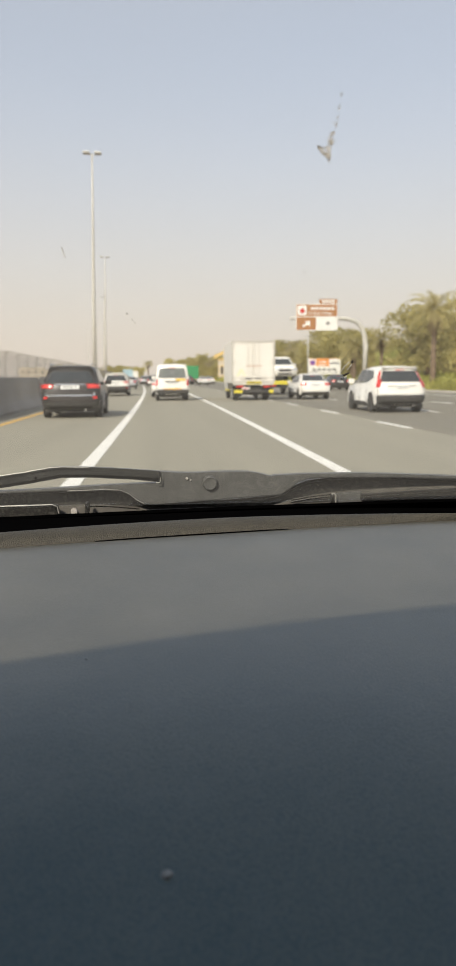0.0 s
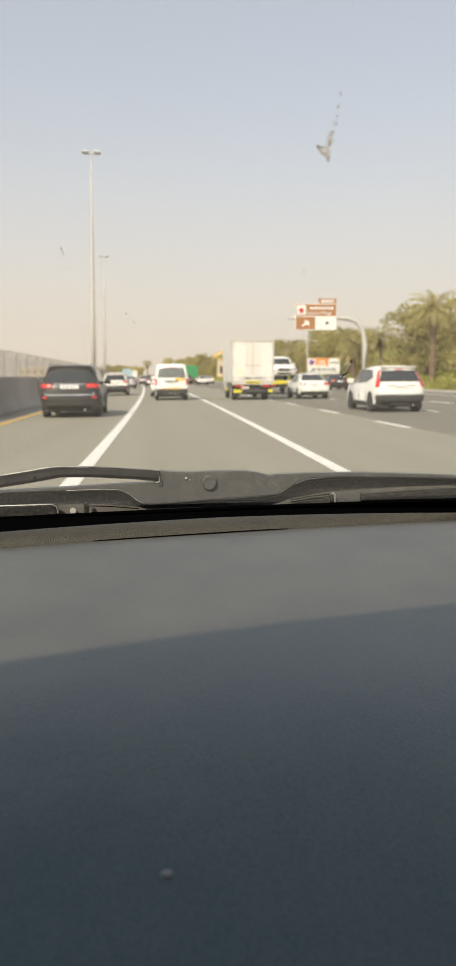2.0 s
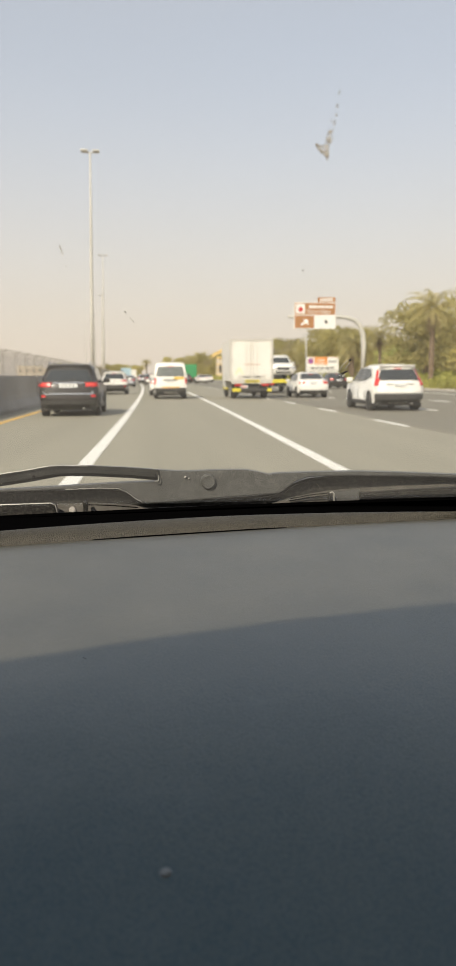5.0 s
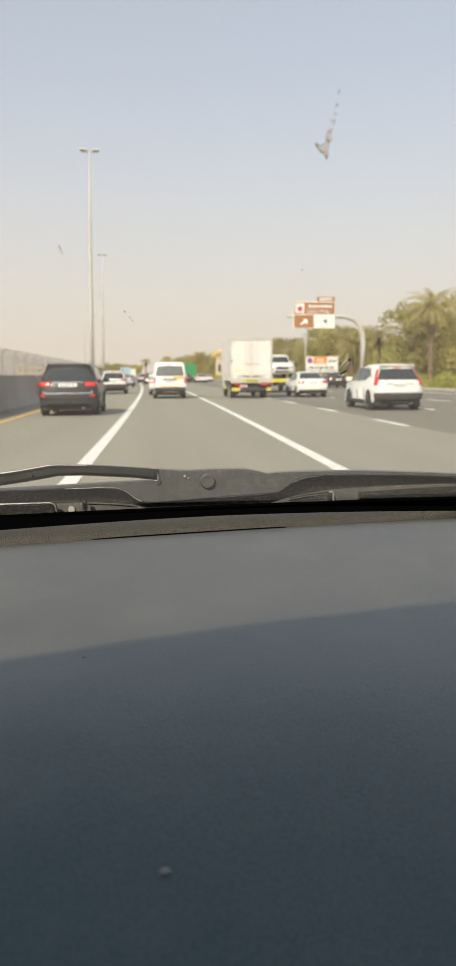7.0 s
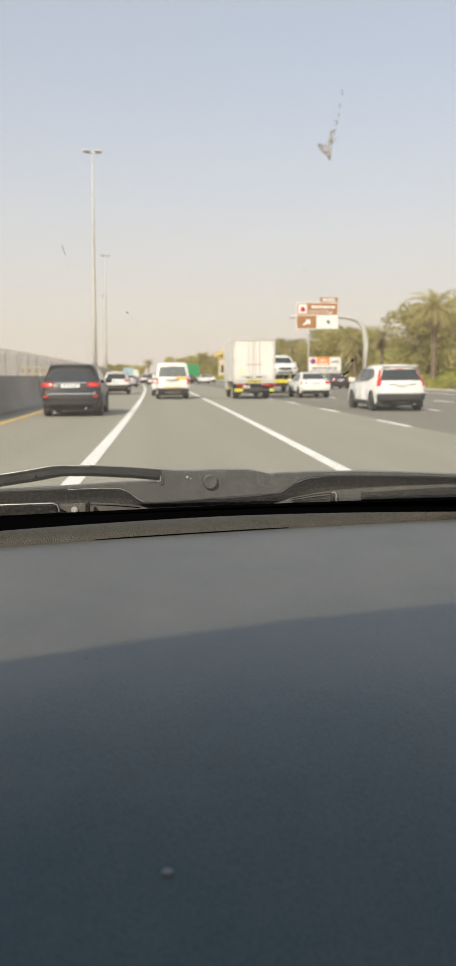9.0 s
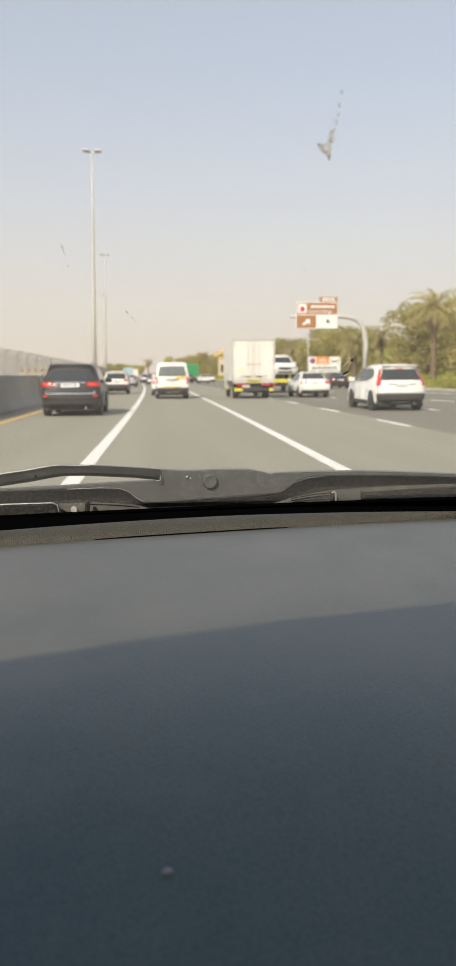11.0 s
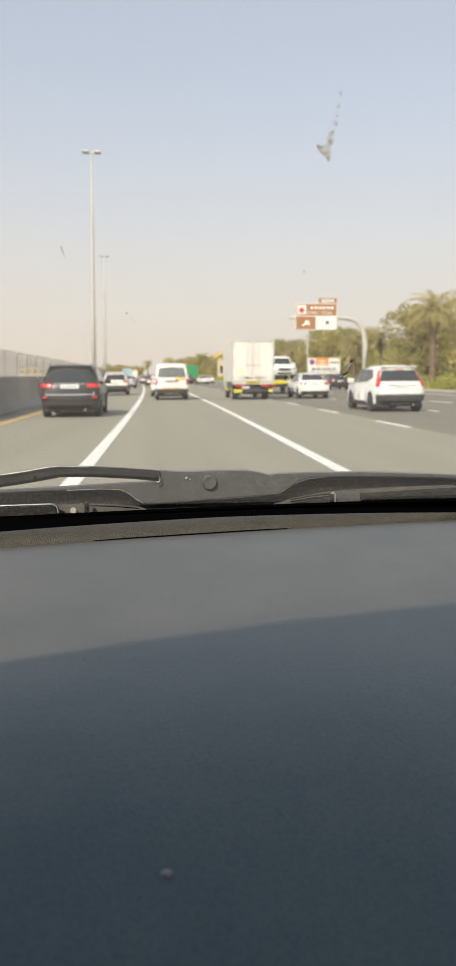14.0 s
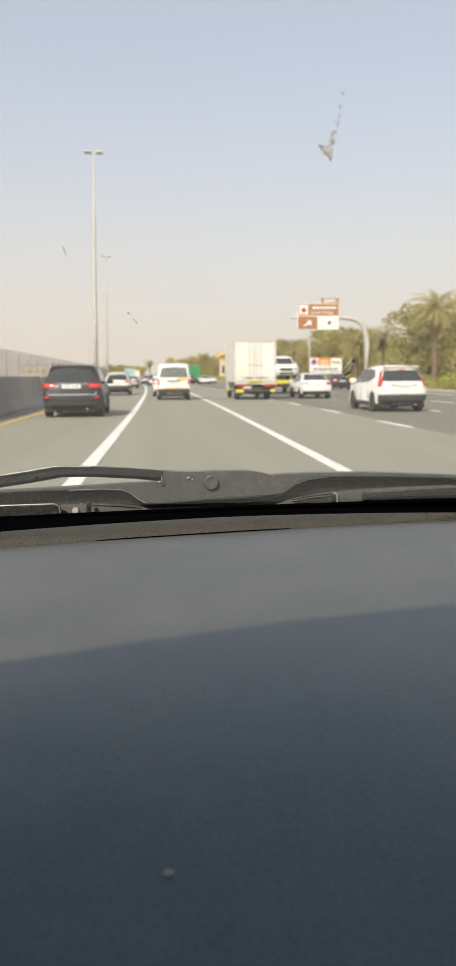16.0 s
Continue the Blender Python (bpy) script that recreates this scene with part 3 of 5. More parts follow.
wiper_l = thing("windscreen_wiper", Matrix(), "dusty black wiper arm with a round pivot cap", "wiper")
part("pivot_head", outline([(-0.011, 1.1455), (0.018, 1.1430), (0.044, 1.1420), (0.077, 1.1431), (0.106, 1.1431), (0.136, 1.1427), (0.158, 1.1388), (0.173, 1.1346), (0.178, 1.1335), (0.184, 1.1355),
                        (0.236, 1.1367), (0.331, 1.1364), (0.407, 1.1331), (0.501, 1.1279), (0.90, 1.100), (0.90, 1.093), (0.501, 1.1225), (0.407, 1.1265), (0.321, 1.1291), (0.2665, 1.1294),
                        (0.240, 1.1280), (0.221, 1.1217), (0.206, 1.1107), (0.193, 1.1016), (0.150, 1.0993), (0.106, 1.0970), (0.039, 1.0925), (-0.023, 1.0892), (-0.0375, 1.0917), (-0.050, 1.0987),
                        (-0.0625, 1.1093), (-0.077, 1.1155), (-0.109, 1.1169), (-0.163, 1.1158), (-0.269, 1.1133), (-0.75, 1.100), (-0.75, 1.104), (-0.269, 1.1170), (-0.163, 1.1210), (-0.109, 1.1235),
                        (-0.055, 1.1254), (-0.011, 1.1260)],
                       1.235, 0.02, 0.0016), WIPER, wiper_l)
part("arm", outline([(-0.70, 1.085), (-0.45, 1.119), (-0.2655, 1.1443), (-0.2305, 1.1490), (-0.188, 1.1561), (-0.171, 1.1569), (-0.125, 1.1553), (-0.068, 1.1518), (-0.025, 1.1481), (-0.010, 1.1463),
                 (-0.010, 1.1282), (-0.054, 1.1333), (-0.125, 1.1380), (-0.171, 1.1385), (-0.221, 1.1301), (-0.2665, 1.1239), (-0.45, 1.098), (-0.70, 1.066)],
                1.225, 0.016, 0.006), WIPER_A, wiper_l)
cap = part("pivot_cap", lathe([(0.0128, 0.0), (0.0126, -0.004), (0.0112, -0.0068), (0.0096, -0.0072), (0.0090, -0.0060), (0.0, -0.0054)], 28, "y"), WIPER, wiper_l, "round cap over the pivot nut")
cap.matrix_world = pose(0.0725, 1.235, 1.1250)
for x, z, r in ((0.0344, 1.1328, 0.0024), (0.0405, 1.1302, 0.0014)):
    part("rivet", lathe([(r, 0.0), (r * 0.83, -0.002), (r * 0.4, -0.003)], 12, "y"), RIVET, wiper_l).matrix_world = pose(x, 1.235, z)
part("hinge_pin", lathe([(0.0022, 0.0), (0.0022, -0.002)], 10, "y"), VOID, wiper_l).matrix_world = pose(-0.2117, 1.225, 1.1400)
part("blade", outline([(-0.75, 1.066), (-0.75, 1.085), (-0.267, 1.0944), (-0.185, 1.0954), (-0.178, 1.0916), (-0.176, 1.0807), (-0.180, 1.076)], 1.222, 0.012, 0.003), WIPER_D, wiper_l, "rubber wiper blade")
part("blade_clip", box(-0.1335, -0.127, 1.215, 1.235, 1.080, 1.0985, 0.002), WIPER_D, wiper_l)
part("blade_link", tube([(-0.127, 1.225, 1.0915), (-0.085, 1.228, 1.0885), (-0.045, 1.232, 1.0835)], 0.0009, 6), VOID, wiper_l)
# highlights along the wiper's edges, put in as thin pale bars
part("edge_shine", tube([(x, 1.2262, z) for x, z in ((-0.70, 1.0855), (-0.45, 1.1195), (-0.2655, 1.1445), (-0.2305, 1.1492), (-0.188, 1.1562), (-0.171, 1.1570), (-0.125, 1.1554))], 0.0008, 6), EDGE, wiper_l, "thin pale bar painted for the highlight on the edge")
part("edge_shine", tube([(x, 1.2262, z) for x, z in ((-0.0165, 1.1280), (-0.0105, 1.1284), (-0.0095, 1.1330), (-0.0098, 1.1380))], 0.0012, 6), EDGE, wiper_l, "thin pale bar painted for the highlight on the edge")
part("edge_shine", tube([(x, 1.2215, z) for x, z in ((-0.75, 1.0855), (-0.267, 1.0949), (-0.186, 1.0958), (-0.1785, 1.0920), (-0.1765, 1.081))], 0.0010, 6), EDGE, wiper_l, "thin pale bar painted for the highlight on the edge")
part("edge_shine", tube([(x, 1.2345, z) for x, z in ((-0.163, 1.1160), (-0.109, 1.1171), (-0.077, 1.1157), (-0.0625, 1.1095), (-0.050, 1.0989), (-0.038, 1.0920))], 0.0006, 6), EDGE, wiper_l, "thin pale bar painted for the highlight on the edge")
part("fixing_bolt", lathe([(0.006, 0.0), (0.0055, -0.004), (0.003, -0.005)], 12, "y"), RIVET, cowl).matrix_world = pose(-0.155, 1.250, 1.079)
part("fixing_bolt", lathe([(0.006, 0.0), (0.0055, -0.003), (0.003, -0.004)], 12, "y"), RIVET, cowl).matrix_world = pose(0.308, 1.246, 1.0875)
wiper_r = thing("windscreen_wiper", Matrix(), "dusty black second wiper blade resting along the cowl", "wiper")
part("blade", outline([(0.3314, 1.0905), (0.3314, 1.0997), (0.3676, 1.1016), (0.4442, 1.1049), (0.4987, 1.1068), (0.9, 1.105), (0.9, 1.080), (0.4991, 1.0925), (0.4061, 1.0925)], 1.228, 0.012, 0.003), WIPER_D, wiper_r, "rubber wiper blade")
part("blade_holder", outline([(0.2887, 1.1014), (0.3346, 1.1042), (0.3349, 1.080), (0.2900, 1.080)], 1.241, 0.006, 0.0015), WIPER, wiper_r, "dusty grey holder plate")
part("blade_clip", tube([(0.2795, 1.232, 1.1012), (0.2832, 1.231, 1.1036), (0.2862, 1.231, 1.1000), (0.2868, 1.232, 1.080)], 0.0012, 8), EDGE, wiper_r, "bright metal clip")
part("blade_clip", box(0.2775, 0.2835, 1.228, 1.24, 1.080, 1.1015, 0.002), WIPER_D, wiper_r)
for z0, z1 in ((1.0905, 1.1000), (1.0870, 1.0960)):
    part("blade_link", tube([(0.212, 1.245, z0), (0.245, 1.243, (z0 + z1) / 2 + 0.001), (0.280, 1.240, z1)], 0.0009, 6), VOID, wiper_r)

cabin = thing("hatchback_car", Matrix(), "white hatchback car with a grey lined cabin in the second lane", "car")
part("roof_lining", grid_mesh(lambda u, v: (u, -1.9 + v * (1.9 + 0.010 + 0.26 * (u + 0.238) - 0.25 * (u + 0.238) ** 2), 1.56), span(-0.78, 1.0, 16), span(0, 1, 6), (0, 0, 0.05)), LINING, cabin, "grey roof lining")
part("roof_panel", grid_mesh(lambda u, v: (u, -1.98 + v * (1.88 + 0.26 * (u + 0.238) - 0.25 * (u + 0.238) ** 2), 1.615 + 0.025 * (1 - ((u - 0.11) / 0.92) ** 2) - 0.05 * max(0.0, 0.15 - v) / 0.15),
                             span(-0.81, 1.03, 16), span(0, 1, 12), (0, 0, 0.012)), WHITE, cabin, smooth=True)
part("cabin_floor", box(-0.84, 1.06, -1.9, 1.0, 0.30, 0.35, 0.01), LINING, cabin)
part("rear_panel", box(-0.84, 1.06, -1.95, -1.9, 0.35, 1.58, 0.01), LINING, cabin)
part("bulkhead", box(-0.84, 1.06, 1.02, 1.05, 0.35, 1.06, 0.01), LINING, cabin)
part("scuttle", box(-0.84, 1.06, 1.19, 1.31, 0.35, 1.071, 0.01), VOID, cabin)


def flank(points, x, thick, bevel=0.01):
    """An upright plate along the car's side from (y, z) corners."""
    bm = bmesh.new()
    f = bm.faces.new([bm.verts.new((x, y, z)) for y, z in points])
    r = bmesh.ops.extrude_face_region(bm, geom=[f])
    bmesh.ops.translate(bm, vec=(thick, 0, 0), verts=[v for v in r["geom"] if isinstance(v, bmesh.types.BMVert)])
    bmesh.ops.bevel(bm, geom=bm.edges[:], offset=bevel, segments=2, affect="EDGES")
    return bm


def arch(y, r=0.42, n=9):
    return [(y + r * math.cos(math.pi * k / n), 0.35 + r * math.sin(math.pi * k / n)) for k in range(n + 1)]


for side in (-1, 1):
    x0, x1 = (-0.84, -0.79) if side < 0 else (1.01, 1.06)
    outer, out = (-0.845, -0.05) if side < 0 else (1.065, 0.05)
    part("door_panel", box(x0, x1, -1.9, 0.9, 0.35, 1.12, 0.01), LINING, cabin, "grey door lining")
    part("roof_pillar", box(x0, x1, -1.9, -1.5, 1.12, 1.58, 0.01), LINING, cabin)
    part("door_pillar", box(x0, x1, -0.55, -0.40, 1.12, 1.58, 0.01), LINING, cabin)
    part("windscreen_pillar", tube([(0.11 + side * 0.96, 1.16, 1.06), (0.11 + side * 0.94, 0.70, 1.28), (0.11 + side * 0.92, 0.05, 1.575)], [0.045, 0.04, 0.04], 8), WHITE, cabin, smooth=True)
    part("rear_wing", flank([(-2.0, 0.32), (-2.02, 0.72), (-1.97, 1.11), (-0.60, 1.11), (-0.60, 0.32)] + arch(-1.2), outer, out), WHITE, cabin)
    for y0, y1 in ((-0.585, 0.19), (0.205, 1.00)):
        door = part("door", flank([(y0, 0.32), (y0, 1.11), (y1, 1.10), (y1, 0.32)], outer, out), WHITE, cabin)
        part("door_handle", box(outer + out * 1.2 - 0.012, outer + out * 1.2 + 0.012, y0 + 0.06, y0 + 0.24, 0.93, 0.965, 0.008), WHITE, door)
    part("front_wing", flank([(2.36, 0.45), (2.34, 0.80), (1.9, 0.92), (1.02, 1.00), (1.02, 0.32)] + arch(1.75)[::-1], outer, out), WHITE, cabin)
    part("sill", box(outer + out * 0.5 - 0.03, outer + out * 0.5 + 0.03, -0.75, 1.30, 0.24, 0.32, 0.012), TRIM, cabin)
    mirror = part("wing_mirror", box(0.11 + side * 1.10 - 0.10, 0.11 + side * 1.10 + 0.10, 0.72, 0.84, 1.05, 1.20, 0.035, 2), WHITE, cabin)
    part("mirror_glass", box(0.11 + side * 1.10 - 0.08, 0.11 + side * 1.10 + 0.08, 0.712, 0.722, 1.07, 1.18, 0.002), GLASS, mirror)
    part("headlight", box(0.11 + side * 0.72 - 0.19, 0.11 + side * 0.72 + 0.19, 2.26, 2.395, 0.66, 0.79, 0.03, 2), CHROME, cabin)
    part("tail_light", box(0.11 + side * 0.80 - 0.12, 0.11 + side * 0.80 + 0.12, -2.06, -1.99, 0.82, 1.06, 0.02), RED, cabin)
part("tailgate", box(-0.70, 0.92, -2.03, -1.955, 0.42, 1.12, 0.03, 2), WHITE, cabin)
part("rear_window", box(-0.62, 0.84, -1.985, -1.953, 1.16, 1.52, 0.01), GLASS, cabin)
part("rear_bumper", box(-0.84, 1.06, -2.10, -1.96, 0.30, 0.58, 0.05, 2), WHITE, cabin)
part("bonnet", grid_mesh(lambda u, v: (0.11 + u * 0.92, 1.315 + v * 1.06, 0.995 - 0.13 * v - 0.06 * u * u - 0.10 * max(0.0, v - 0.85) / 0.15), span(-1, 1, 14), span(0, 1, 14), (0, 0, -0.03)), WHITE, cabin, "white bonnet", smooth=True)
part("engine_bay", box(-0.70, 0.92, 1.32, 2.28, 0.40, 0.70, 0.03), VOID, cabin)
part("front_bumper", box(-0.84, 1.06, 2.26, 2.45, 0.30, 0.64, 0.07, 3), WHITE, cabin)
part("grille", box(-0.32, 0.54, 2.34, 2.42, 0.64, 0.76, 0.015), TRIM, cabin, "dark grille")


# ---- vehicles ----
WHEELS = {}


def wheel(ob, x, y, r, w, side):
    key = (round(r, 3), round(w, 3), side)
    if key not in WHEELS:
        h = w / 2
        s = side
        tyre = mesh_of("tyre", lathe([(r * 0.62, -h * s), (r * 0.93, -h * s), (r, -h * 0.7 * s), (r, h * 0.7 * s), (r * 0.93, h * s), (r * 0.62, h * s)], 24, "x"), TYRE)
        bm = lathe([(r * 0.63, h * 0.55 * s), (r * 0.63, h * 1.02 * s), (r * 0.58, h * 0.98 * s), (r * 0.54, h * 0.78 * s), (r * 0.2, h * 0.85 * s), (r * 0.12, h * 0.95 * s)], 20, "x")
        for k in range(5):
            a = 2 * math.pi * k / 5
            bmesh.ops.create_cube(bm, size=1, matrix=Matrix.Translation((h * 0.85 * s, r * 0.36 * math.cos(a), r * 0.36 * math.sin(a)))
                                  @ Matrix.Rotation(a, 4, "X") @ Matrix.Diagonal((h * 0.2, r * 0.46, r * 0.13, 1)))
        WHEELS[key] = tyre, mesh_of("rim", bm, RIM)
    tyre, rim = WHEELS[key]
    t = new("wheel", tyre)
    t.parent = ob
    t.location = (x, y, r)
    part("rim", rim, None, t)


def slab(points, nx, thick):
    """A solid patch from a grid of points, row by row."""
    bm = bmesh.new()
    vs = [bm.verts.new(p) for p in points]
    for j in range(len(vs) // nx - 1):
        for i in range(nx - 1):
            a = j * nx + i
            bm.faces.new((vs[a], vs[a + 1], vs[a + nx + 1], vs[a + nx]))
    r = bmesh.ops.extrude_face_region(bm, geom=bm.faces[:])
    bmesh.ops.translate(bm, vec=thick, verts=[v for v in r["geom"] if isinstance(v, bmesh.types.BMVert)])
    return bm


class Shell:
    """A car body: its side profile runs from the rear sill over the roof to the front sill, as (y, z, half-width)."""

    def __init__(self, profile, wide, belt, rear, roof_w, round_=0.12):
        self.p, self.wide, self.belt, self.rear, self.roof_w, self.r = profile, wide, belt, rear, roof_w, round_

    def f(self, c):
        return self.r * max(0.0, (abs(c) - 0.55) / 0.45) ** 2.2

    def body(self):
        bm = bmesh.new()
        cols = [-1, -0.97, -0.9, -0.75, -0.4, 0, 0.4, 0.75, 0.9, 0.97, 1]
        p = self.p
        rows, n = [], len(p)
        for i, (y, z, w) in enumerate(p):
            a, b = p[max(i - 1, 0)], p[min(i + 1, n - 1)]
            d = Vector((0, b[0] - a[0], b[1] - a[1])).normalized()
            nor = Vector((0, -d.z, d.y))
            rows.append([bm.verts.new(Vector((c * w, y, z)) - nor * self.f(c) * (0.55 if nor.z > 0.8 else 1.0)) for c in cols])
        for a, b in zip(rows, rows[1:]):
            for i in range(len(cols) - 1):
                bm.faces.new((a[i], a[i + 1], b[i + 1], b[i]))
        y0, y1 = p[0][0] + 0.45, p[-1][0] - 0.55
        for k, s in ((0, -1), (len(cols) - 1, 1)):
            line = [bm.verts.new((s * self.wide, min(max(r[k].co.y, y0), y1), self.belt)) for r in rows]
            low = [bm.verts.new((s * self.wide * 0.985, min(max(r[k].co.y, y0), y1), 0.42)) for r in rows]
            half = n // 2
            for i in range(n - 1):
                try:
                    bm.faces.new((rows[i][k], rows[i + 1][k], line[i + 1], line[i]))
                except ValueError:
                    pass
            sill = [bm.verts.new((s * self.wide * 0.97, y, 0.28)) for y in (p[0][0] + 0.15, p[-1][0] - 0.15)]
            belt = [bm.verts.new((s * self.wide, y, self.belt)) for y in (y0, y1)]
            bm.faces.new((sill[0], sill[1], belt[1], belt[0]))
            bm.faces.new((rows[0][k], sill[0], belt[0]))
            bm.faces.new((rows[-1][k], sill[1], belt[1]))
        bmesh.ops.remove_doubles(bm, verts=bm.verts[:], dist=0.0008)
        bmesh.ops.dissolve_degenerate(bm, edges=bm.edges[:], dist=0.0005)
        return bm

    def back(self, z):
        """y and half-width of the rear face at height z."""
        q = self.p[:self.rear]
        for (ya, za, wa), (yb, zb, wb) in zip(q, q[1:]):
            if za <= z <= zb:
                t = (z - za) / max(1e-6, zb - za)
                return ya + (yb - ya) * t, wa + (wb - wa) * t
        return (q[0][0], q[0][2]) if z < q[0][1] else (q[-1][0], q[-1][2])

    def rear_patch(self, c0, c1, z0, z1, off=0.012, taper=0.0, nx=9, nz=5, thick=0.03):
        """A piece of the rear face, c0 to c1 of the half-width; taper narrows its top."""
        pts = []
        for j in range(nz + 1):
            v = j / nz
            y, w = self.back(z0 + (z1 - z0) * v)
            for i in range(nx + 1):
                c = c0 + (c1 - c0) * i / nx
                c *= 1 - taper * v
                pts.append((c * w, y + self.f(c) - off, z0 + (z1 - z0) * v))
        return slab(pts, nx + 1, (0, thick, 0))

    def side(self, s, points, off=0.012, thick=0.02):
        """A flat piece on the flank from (y, z) corners."""
        bm = bmesh.new()
        top = max(q[1] for q in self.p)
        vs = []
        for y, z in points:
            t = max(0.0, (z - self.belt) / (top - self.belt))
            vs.append(bm.verts.new((s * (self.wide + (self.roof_w - self.wide) * t + off), y, z)))
        fa = bm.faces.new(vs)
        r = bmesh.ops.extrude_face_region(bm, geom=[fa])
        bmesh.ops.translate(bm, vec=(-s * thick, 0, 0), verts=[v for v in r["geom"] if isinstance(v, bmesh.types.BMVert)])
        return bm


def dress(ob, sh, paint, L, wheels, r, windows, mirror, plate, shield, lamps, bumper, glass=None):
    """Adds the parts that every car has. lamps: (c0, c1, z0, z1) pieces, mirrored."""
    part("body", sh.body(), paint, ob, smooth=True)
    part("rear_window", sh.rear_patch(*shield, off=0.014, taper=0.07), glass or GLASS, ob, "tinted rear window")
    part("window_seal", sh.rear_patch(shield[0] * 1.04, shield[1] * 1.04, shield[2] - 0.025, shield[3] + 0.02, off=0.007, taper=0.07, nx=10), TRIM, ob, "black rubber seal")
    for c0, c1, z0, z1 in lamps:
        for s in (-1, 1):
            a, b = sorted((s * c0, s * c1))
            part("tail_light", sh.rear_patch(a, b, z0, z1, off=0.02, nx=6, nz=3), RED, ob, "red tail light")
    if bumper:
        part("rear_bumper", sh.rear_patch(-0.985, 0.985, *bumper, off=0.03, nx=14, nz=3, thick=0.06), TRIM, ob, "dark plastic bumper")
    c, z0, z1 = plate
    pl = part("number_plate", sh.rear_patch(-c, c, z0, z1, off=0.034, nx=4, nz=2), PLATE, ob, "pale number plate")
    for k in range(4):
        part("plate_mark", sh.rear_patch(-c * 0.75 + c * 0.4 * k, -c * 0.5 + c * 0.4 * k, z0 + (z1 - z0) * 0.38, z1 - (z1 - z0) * 0.32, off=0.037, nx=1, nz=1, thick=0.002), INK, pl)
    for s in (-1, 1):
        for pts in windows:
            part("side_window", sh.side(s, pts, 0.016), GLASS, ob)
        my, mz = mirror
        m = part("wing_mirror", box(-0.12, 0.12, -0.06, 0.06, -0.085, 0.085, 0.035, 2), paint, ob, smooth=True)
        m.location = (s * (sh.wide + 0.12), my, mz)
        part("mirror_glass", box(-0.085, 0.085, -0.056, -0.048, -0.05, 0.05, 0.002), GLASS, m)
        for wy in wheels:
            # dark disc in place of the shaded gap round the wheel; flank uncut
            arch = part("arch_gap_disc", lathe([(r * 1.10, 0.0), (r * 1.10, 0.02 * s), (r * 1.03, 0.024 * s), (0.05, 0.012 * s)], 24, "x"), TRIM, ob)
            arch.location = (s * (sh.wide * 0.985 - 0.012), wy, r + 0.02)
            wheel(ob, s * (sh.wide - 0.10), wy, r, 0.23, s)
        part("door_handle", sh.side(s, [(L * 0.42, sh.belt - 0.10), (L * 0.42 + 0.18, sh.belt - 0.10), (L * 0.42 + 0.18, sh.belt - 0.06), (L * 0.42, sh.belt - 0.06)], 0.03), paint, ob)
        part("sill_trim", sh.side(s, [(wheels[0] + r * 1.2, 0.27), (wheels[1] - r * 1.2, 0.27), (wheels[1] - r * 1.2, 0.38), (wheels[0] + r * 1.2, 0.38)], 0.02), TRIM, ob)
    z_gap = bumper[1] + 0.03 if bumper else 0.6
    for c in (-0.93, 0.93):
        part("panel_gap", sh.rear_patch(c - 0.006, c + 0.006, z_gap, shield[2] - 0.06, off=0.006, nx=1, nz=4, thick=0.01), INK, ob, "dark panel gap")
    part("panel_gap", sh.rear_patch(-0.93, 0.93, z_gap - 0.012, z_gap, off=0.010, nx=10, nz=1, thick=0.01), INK, ob, "dark panel gap")
    for s in (-1, 1):
        for y in (wheels[0] + 0.55, (wheels[0] + wheels[1]) / 2 + 0.1, wheels[1] - 0.5):
            part("panel_gap", sh.side(s, [(y - 0.006, 0.42), (y + 0.006, 0.42), (y + 0.006, sh.belt + 0.06), (y - 0.006, sh.belt + 0.06)], 0.010), INK, ob, "dark panel gap")
    part("underbody", box(-sh.wide * 0.9, sh.wide * 0.9, 0.25, L - 0.3, 0.20, 0.36, 0.02), TRIM, ob)
    part("exhaust", lathe([(0.035, 0.0), (0.035, 0.3)], 10, "y"), CHROME, ob).location = (sh.wide * 0.5, 0.08, 0.27)
    return ob


